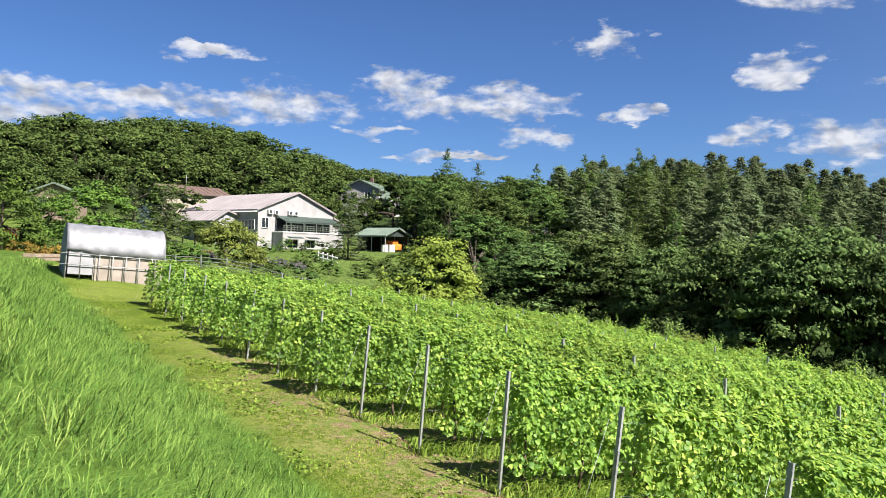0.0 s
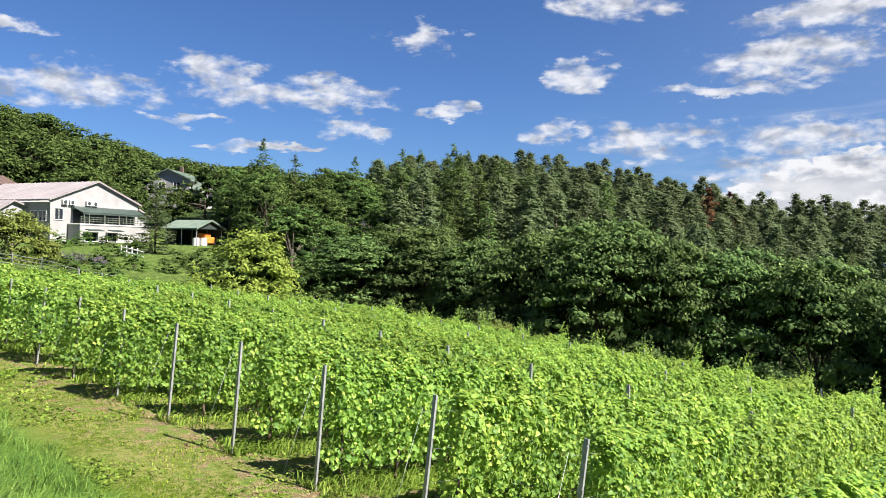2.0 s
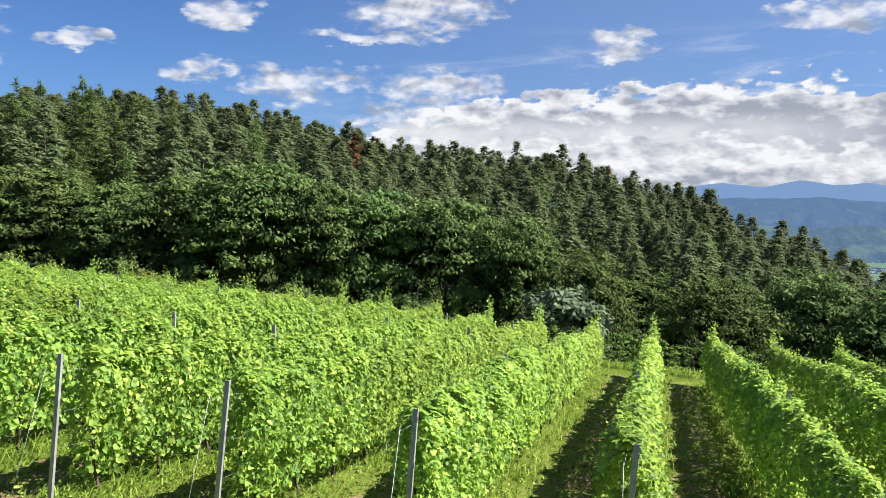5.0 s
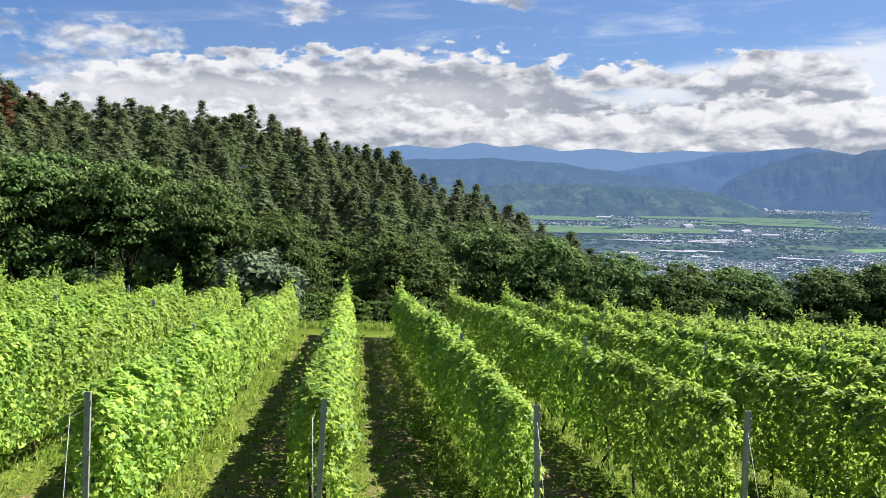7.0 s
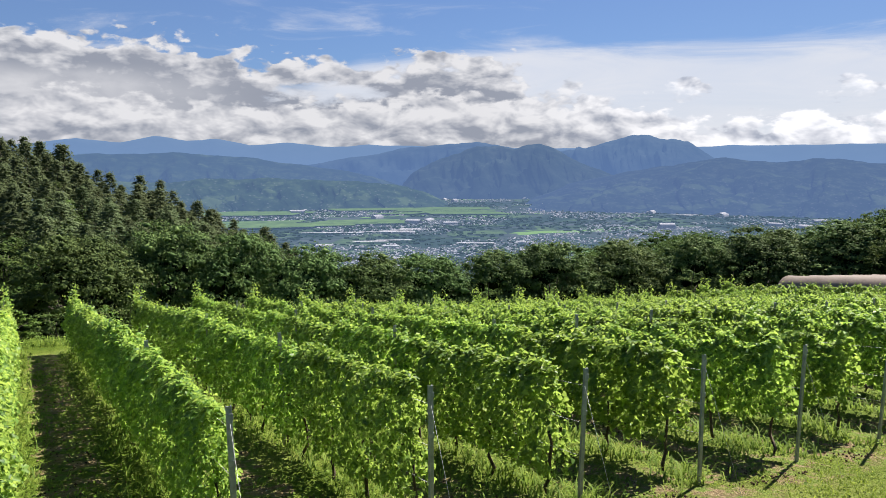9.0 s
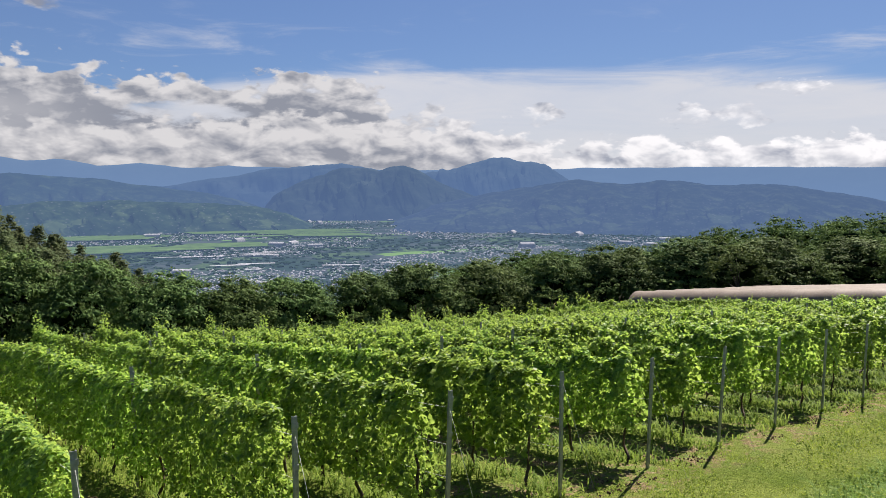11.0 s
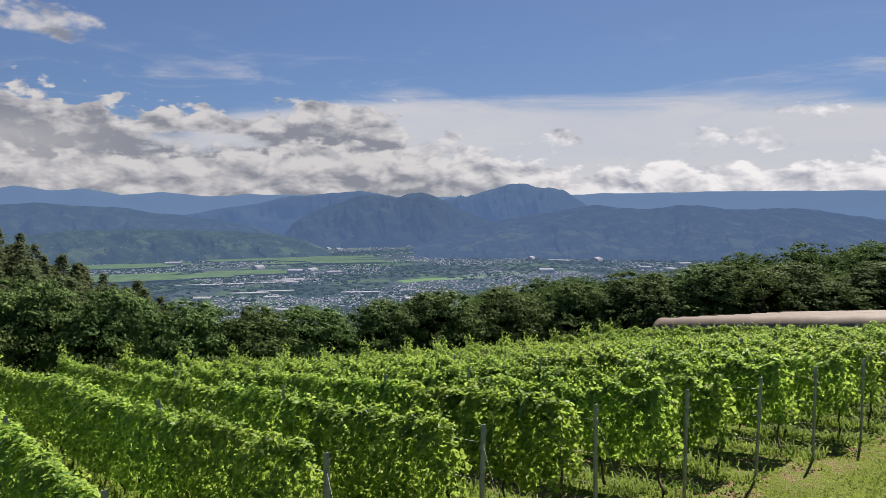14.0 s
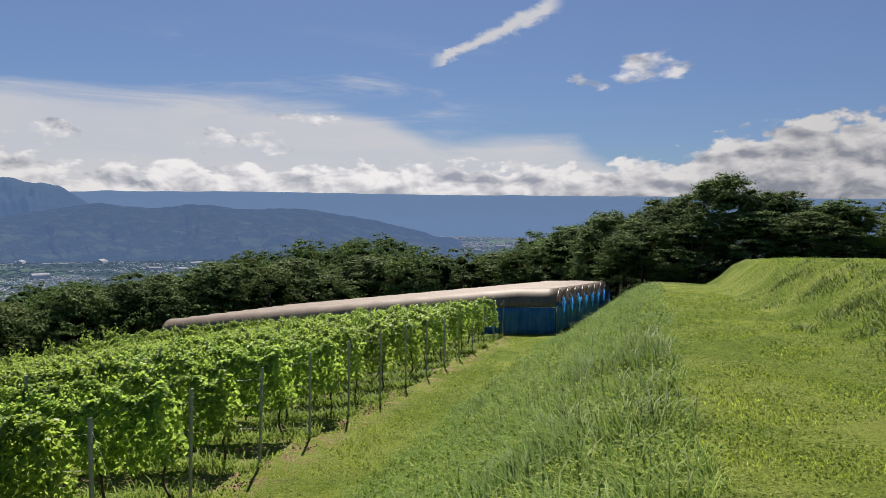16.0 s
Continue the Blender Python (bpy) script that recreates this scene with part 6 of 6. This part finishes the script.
def silver_greenhouse():
    p = bearing(79.9, 40.5)
    z = ground_at(p.x, p.y)
    gh = thing("greenhouse", pose(p.x, p.y, z, 0, 4.0, 88), "small hoop greenhouse under a creased silver sheet", "greenhouse")
    Lh, W, H, wall = 2.16, 2.5, 2.35, 1.2
    g = np.random.default_rng(5)
    sec = []
    for k in range(29):
        x = -Lh + 2 * Lh * k / 28
        sag = 0.035 * abs(math.sin(k * math.pi / 4)) + g.normal(0, 0.008)
        low = 1.1 if x < -1.1 else 0.95
        pts = [(x, -W / 2 - 0.03 + g.normal(0, 0.015), low + g.normal(0, 0.02))]
        pts += [(x, -b, c - sag + 0.03) for b, c in arch(W + 0.06, H, wall, 14)]
        pts += [(x, W / 2 + 0.03, low)]
        sec.append(pts)
    sheet = part("sheet", loft(sec, M["silver"], "sheet"), None, gh, "creased silver plastic sheet")
    so = sheet.modifiers.new("thickness", "SOLIDIFY")
    so.thickness = 0.012
    for x in np.linspace(-Lh, Lh, 8):
        part("hoop", tube([(x, -W / 2, -0.3)] + [(x, -b, c) for b, c in arch(W, H - 0.03, wall, 10)] + [(x, W / 2, -0.3)], 0.022), M["steel"], gh)
    part("front_wall", slab(-Lh + 1.17, Lh, -W / 2 + 0.03, -W / 2 + 0.06, -0.3, 1.1), M["panel"], gh, "pale weathered side sheet")
    part("door", slab(-Lh + 0.1, -Lh + 1.15, -W / 2 + 0.03, -W / 2 + 0.06, 0.0, 1.15), M["grey_wall"], gh)
    part("end_wall", prism([(-W / 2, -0.3), (W / 2, -0.3)] + [(b, c - 0.05) for b, c in arch(W, H, wall, 10)], 0, 0.03), M["grey_wall"], gh, m=pose(-Lh + 0.03, 0, 0, 0, 0, 90))
    part("back_wall", slab(-Lh, Lh, W / 2 - 0.06, W / 2 - 0.03, -0.3, 1.1), M["panel"], gh)
    for zz in (0.45, 0.95):
        part("rail", tube([(-Lh - 0.25, -W / 2 - 0.06, zz), (Lh + 0.1, -W / 2 - 0.06, zz)], 0.02), M["steel"], gh)
    for x in np.linspace(-Lh + 1.4, Lh, 6):
        part("upright", tube([(x, -W / 2 - 0.09, -0.3), (x, -W / 2 - 0.09, 1.0)], 0.018), M["steel"], gh)


silver_greenhouse()


# ---- the film tunnels and their blue nets ----
def tunnel(k):
    x, y0, y1, W, H = 40.6 + 2.2 * k, 5.2 - 0.22 * k, 29.3, 2.15, 2.4
    z0, z1 = ground_at(x, 5.7), ground_at(x, y1)
    t = thing("rain_tunnel", pose(x, y0, z0), "low tunnel of weathered white film over steel hoops with blue nets", "greenhouse", "film tunnels")
    g = np.random.default_rng(60 + k)
    n = 48
    sec = []
    for q in np.linspace(0, 1, n + 1):
        y = (y1 - y0) * q
        zz = ground_at(x, max(y0 + y, 5.7)) - z0
        sag = 0.018 * abs(math.sin(q * n * math.pi / 4)) + g.normal(0, 0.006)
        sec.append([(a * (1 - 0.4 * sag), y, zz + b - sag) for a, b in arch(W, H, 1.52, 12)])
    cover = part("cover", loft(sec, M["film"], "cover"), None, t, "weathered translucent film")
    so = cover.modifiers.new("thickness", "SOLIDIFY")
    so.thickness = 0.01
    for q in np.linspace(0, 1, 9):
        y = (y1 - y0) * q - (0.06 if q == 0 else 0)
        zz = ground_at(x, max(y0 + y, 5.7)) - z0
        part("hoop", tube([(W / 2 + 0.02, y, zz - 0.2)] + [(a, y, zz + b) for a, b in arch(W - 0.05, H - 0.04, 1.5, 10)] + [(-W / 2 - 0.02, y, zz - 0.2)], 0.02, sides=5), M["steel"], t)
    # the net across the mouth hangs in folds
    sec = []
    for u in np.linspace(-1, 1, 25):
        f = 0.025 * math.sin(u * 17 + k) + g.normal(0, 0.012)
        zt = 1.5 + (H - 1.62) * math.sqrt(max(0, 1 - u * u)) * (0.55 + 0.2 * math.sin(u * 5 + k))
        sec.append([(u * (W + 0.05) / 2, -0.10 - 0.11 * (u + 1) + f * (1.3 - v), v * zt - 0.05) for v in np.linspace(0, 1, 7)])
    net = part("net", loft(sec, M["net"], "net"), None, t, "hanging blue net")
    net.modifiers.new("thickness", "SOLIDIFY").thickness = 0.008
    # torn film at the mouth
    bms = []
    for u in np.linspace(-0.9, 0.9, 8):
        L2 = g.uniform(0.3, 0.9)
        xx = u * W / 2
        zt = 1.52 + (H - 1.52) * math.sqrt(max(0, 1 - u * u))
        yy = -0.16 - 0.11 * (u + 1)
        bms.append(slab(xx - 0.05, xx + 0.05, yy - 0.02, yy, zt - L2, zt, 0.0))
    part("film_shreds", join(*bms), M["film"], t)["kind"] = "stuff"
    if k == 0:
        sec = []
        for q in np.linspace(0, 1, 30):
            y = 9.0 * q
            zz = ground_at(x, max(y0 + y, 5.7)) - z0
            f = 0.06 * math.sin(q * 41) + g.normal(0, 0.01)
            sec.append([(-W / 2 - 0.06 + f, y, zz + v * 1.5) for v in np.linspace(0, 1, 5)])
        net = part("side_net", loft(sec, M["net"], "side_net"), None, t, "blue side net")
        net.modifiers.new("thickness", "SOLIDIFY").thickness = 0.008
    return t


for k in range(8):
    tunnel(k)


# ---- the garden between the vines and the houses ----
def at(key, head, r, s, sz=None, **kw):
    p = bearing(head, r)
    return plant(key, p.x, p.y, s, sz, **kw)


at("olive0", 72.2, 62, 1.12, 1.05, sink=0.7)
at("lime0", 57.2, 47, 1.12, 1.22)
at("lime0", 55.0, 50, 0.62, 0.8)
at("fir0", 63.4, 80, 0.86, 0.60)
at("green0", 80.6, 76, 1.15, 1.1)
at("green0", 83.0, 84, 0.9, 0.85)
at("bush0", 78.0, 62, 1.3, 1.1, group="garden shrubs")
at("green0", 86.5, 58, 0.8, 0.95)
at("spruce0", 77.8, 72, 0.62, 0.66)
at("fir1", 76.4, 76, 0.8, 0.62)
at("fir0", 78.6, 82, 0.7, 0.62)
at("tall0", 74.4, 88, 0.45, 0.32)
at("broad1", 83.8, 88, 0.7, 0.65)
at("broad2", 75.2, 94, 0.5, 0.45)
at("red0", 81.0, 56, 1.0)
at("red0", 86.3, 60, 1.0, 1.1)
for head, r, s in ((78.9, 54, 0.9), (77.3, 56, 0.9), (75.8, 55, 0.85), (74.6, 58, 0.8), (80.2, 62, 0.9), (82.4, 60, 0.8)):
    at("bush0", head, r, s, s * 0.85, group="garden shrubs")
for head, r, s in ((68.0, 88, 0.9), (66.6, 90, 0.7), (65.3, 86, 1.0), (64.2, 84, 0.8), (69.4, 84, 0.8), (70.6, 82, 0.6), (62.0, 74, 0.8), (60.6, 70, 0.9), (59.4, 66, 1.0),
                  (58.0, 62, 1.0), (56.4, 60, 1.1), (54.6, 58, 1.1), (66.0, 74, 0.6), (64.6, 70, 0.6), (62.8, 66, 0.7)):
    at("bush1" if r % 4 else "bush0", head, r, s, s * 0.8, group="shrubs below the hall")
for head, r in ((84.2, 52), (83.0, 54), (82.0, 50), (85.4, 56), (83.6, 49)):
    at("flower0", head, r, 0.8, group="garden flowers")
for head, r in ((69.3, 66), (68.6, 68), (67.6, 66), (73.8, 66)):
    at("lavender0", head, r, 0.9, group="lavender clumps")
for head, r in ((54.6, 52), (53.0, 55), (51.4, 53), (49.6, 56), (47.6, 54), (45.8, 56), (52.0, 60), (48.6, 62), (45.0, 62)):
    at("bush1", head, r, 1.3, 1.1, group="shrubs at the wood's edge")
for head, r, s in ((56.0, 60, 1.5), (54.0, 63, 1.7), (52.2, 64, 1.6), (50.6, 66, 1.8), (48.8, 66, 1.7), (47.0, 68, 1.8), (55.0, 68, 1.9), (52.8, 71, 1.9), (49.8, 73, 2.0)):
    at("bush1", head, r, s, s, group="shrubs at the wood's edge")


def garden_clumps():
    """Borders, herbs and low shrubs strewn over the garden slope."""
    g = np.random.default_rng(77)
    kinds = ["bush0", "bush1", "bush1", "flower0", "lavender0", "bush0"]
    for k in range(64):
        head = g.uniform(58, 86)
        r = g.uniform(52, 90)
        if r > 80 and 61 < head < 73:
            continue
        s = g.uniform(0.3, 0.75)
        at(kinds[g.integers(6)], head, r, s, s * 0.8, group="low garden planting")


garden_clumps()
at("olive0", 38.6, 52, 1.05, 1.0, label="thin pale shrub with many bare twigs")
make_kind("silver0", broad_tree(311, 4.5, 2.4, 190, 15, 0.28, M["silver_leaf"], 0.08), "silvery grey-green tree with drooping leaves", "tree", "broadleaf_tree")
at("silver0", 7.6, 45, 1.35, 1.5)
for k in range(13):
    plant("bush0" if k % 3 else "bush1", -9 + 1.7 * k, 37.4 + 0.5 * math.sin(k * 2.3), 0.8, 0.72, group="hedge below the field")


def rail_fence(name, pts, label, mat, rails, tall, gap, thick=0.05):
    """Posts with level rails along a line of places."""
    f = thing(name, pose(pts[0][0], pts[0][1], ground_at(*pts[0])), label, "fence")
    o = Vector((pts[0][0], pts[0][1], ground_at(*pts[0])))
    for (ax, ay), (bx, by) in zip(pts, pts[1:]):
        n = max(1, round(math.hypot(bx - ax, by - ay) / gap))
        P = [Vector((ax + (bx - ax) * k / n, ay + (by - ay) * k / n, 0)) for k in range(n + 1)]
        for p in P:
            p.z = ground_at(p.x, p.y)
        for p in P[:-1]:
            q = p - o
            part("post", tube([q + Vector((0, 0, -0.3)), q + Vector((0, 0, tall + 0.05))], 0.05, 0.045, 6), mat, f)
        for r in rails:
            for p, q in zip(P, P[1:]):
                part("rail", tube([p - o + Vector((0, 0, r)), q - o + Vector((0, 0, r))], thick, sides=5), mat, f)
    return f


fp = [bearing(h, r) for h, r in ((77.5, 50), (74.0, 52), (70.5, 54), (66.0, 50), (62.5, 46))]
rail_fence("rail_fence", [(p.x, p.y) for p in fp], "weathered dark rail fence above the vineyard", M["rail"], (0.3, 0.55, 0.8), 0.9, 2.4, 0.028)
fp = [bearing(h, r) for h, r in ((65.6, 76), (64.2, 72))]
rail_fence("white_fence", [(p.x, p.y) for p in fp], "short white painted garden fence", M["white_paint"], (0.4, 0.8), 0.95, 1.2)


def planter_box():
    p = bearing(83.9, 47)
    t = thing("planter", pose(p.x, p.y, ground_at(p.x, p.y), 0, 0, 85), "weathered wooden planter box in the garden", "planter")
    for z in (0.0, 0.2):
        part("board", slab(-1.1, 1.1, -0.4, -0.35, z, z + 0.18), M["wood"], t)
        part("board", slab(-1.1, 1.1, 0.35, 0.4, z, z + 0.18), M["wood"], t)
    for x in (-1.1, 1.05):
        part("end_board", slab(x, x + 0.05, -0.35, 0.35, 0.0, 0.38), M["wood"], t)
    part("soil", slab(-1.05, 1.05, -0.34, 0.34, 0.02, 0.33), M["bark"], t)


planter_box()


def pole_line():
    a, c = bearing(-56.0, 76), bearing(-72.0, 80)
    for p in (a, c):
        z = ground_at(p.x, p.y)
        t = thing("utility_pole", pose(p.x, p.y, z), "grey concrete utility pole among the trees", "pole", "utility poles")
        part("pole", tube([(0, 0, -0.5), (0, 0, 7.0)], 0.16, 0.11, 8), M["grey_wall"], t)
        part("crossarm", slab(-0.8, 0.8, -0.05, 0.05, 6.3, 6.42), M["grey_wall"], t)
    za, zc = ground_at(a.x, a.y) + 6.45, ground_at(c.x, c.y) + 6.45
    for s in (-0.6, 0.6):
        pts = [(a.x + (c.x - a.x) * q + s, a.y + (c.y - a.y) * q, za + (zc - za) * q - 1.2 * q * (1 - q)) for q in np.linspace(0, 1, 9)]
        t = thing("cable", Matrix.Identity(4), "sagging black overhead cable between poles", "cable", "overhead cables")
        part("wire", tube(pts, 0.018, sides=4), M["dark"], t)


pole_line()


def upper_vines():
    """Three short rows of vines on the terrace above the path."""
    for k in range(3):
        x, y = 55.0 + 2.2 * k, -10.5
        z = ground_at(x, y)
        t = thing("vine_row", pose(x, y, z, 0, 0, 180), "short row of grape vines on the upper terrace", "grape vines", "upper vine rows")
        for j in range(2):
            part("foliage", FAR_SEGS[(k + j) % 5], None, t, m=pose(0, 4.0 * j, 0.25) @ Matrix.Diagonal((0.9, 1, 0.72, 1)))["kind"] = "stuff"
            part("post", POST, None, t, m=pose(0, 4.0 * j, 0))
        for j in range(6):
            part("trunk", TRUNKS[j % 5], None, t, m=pose(0, 0.5 + 1.3 * j, 0))


upper_vines()
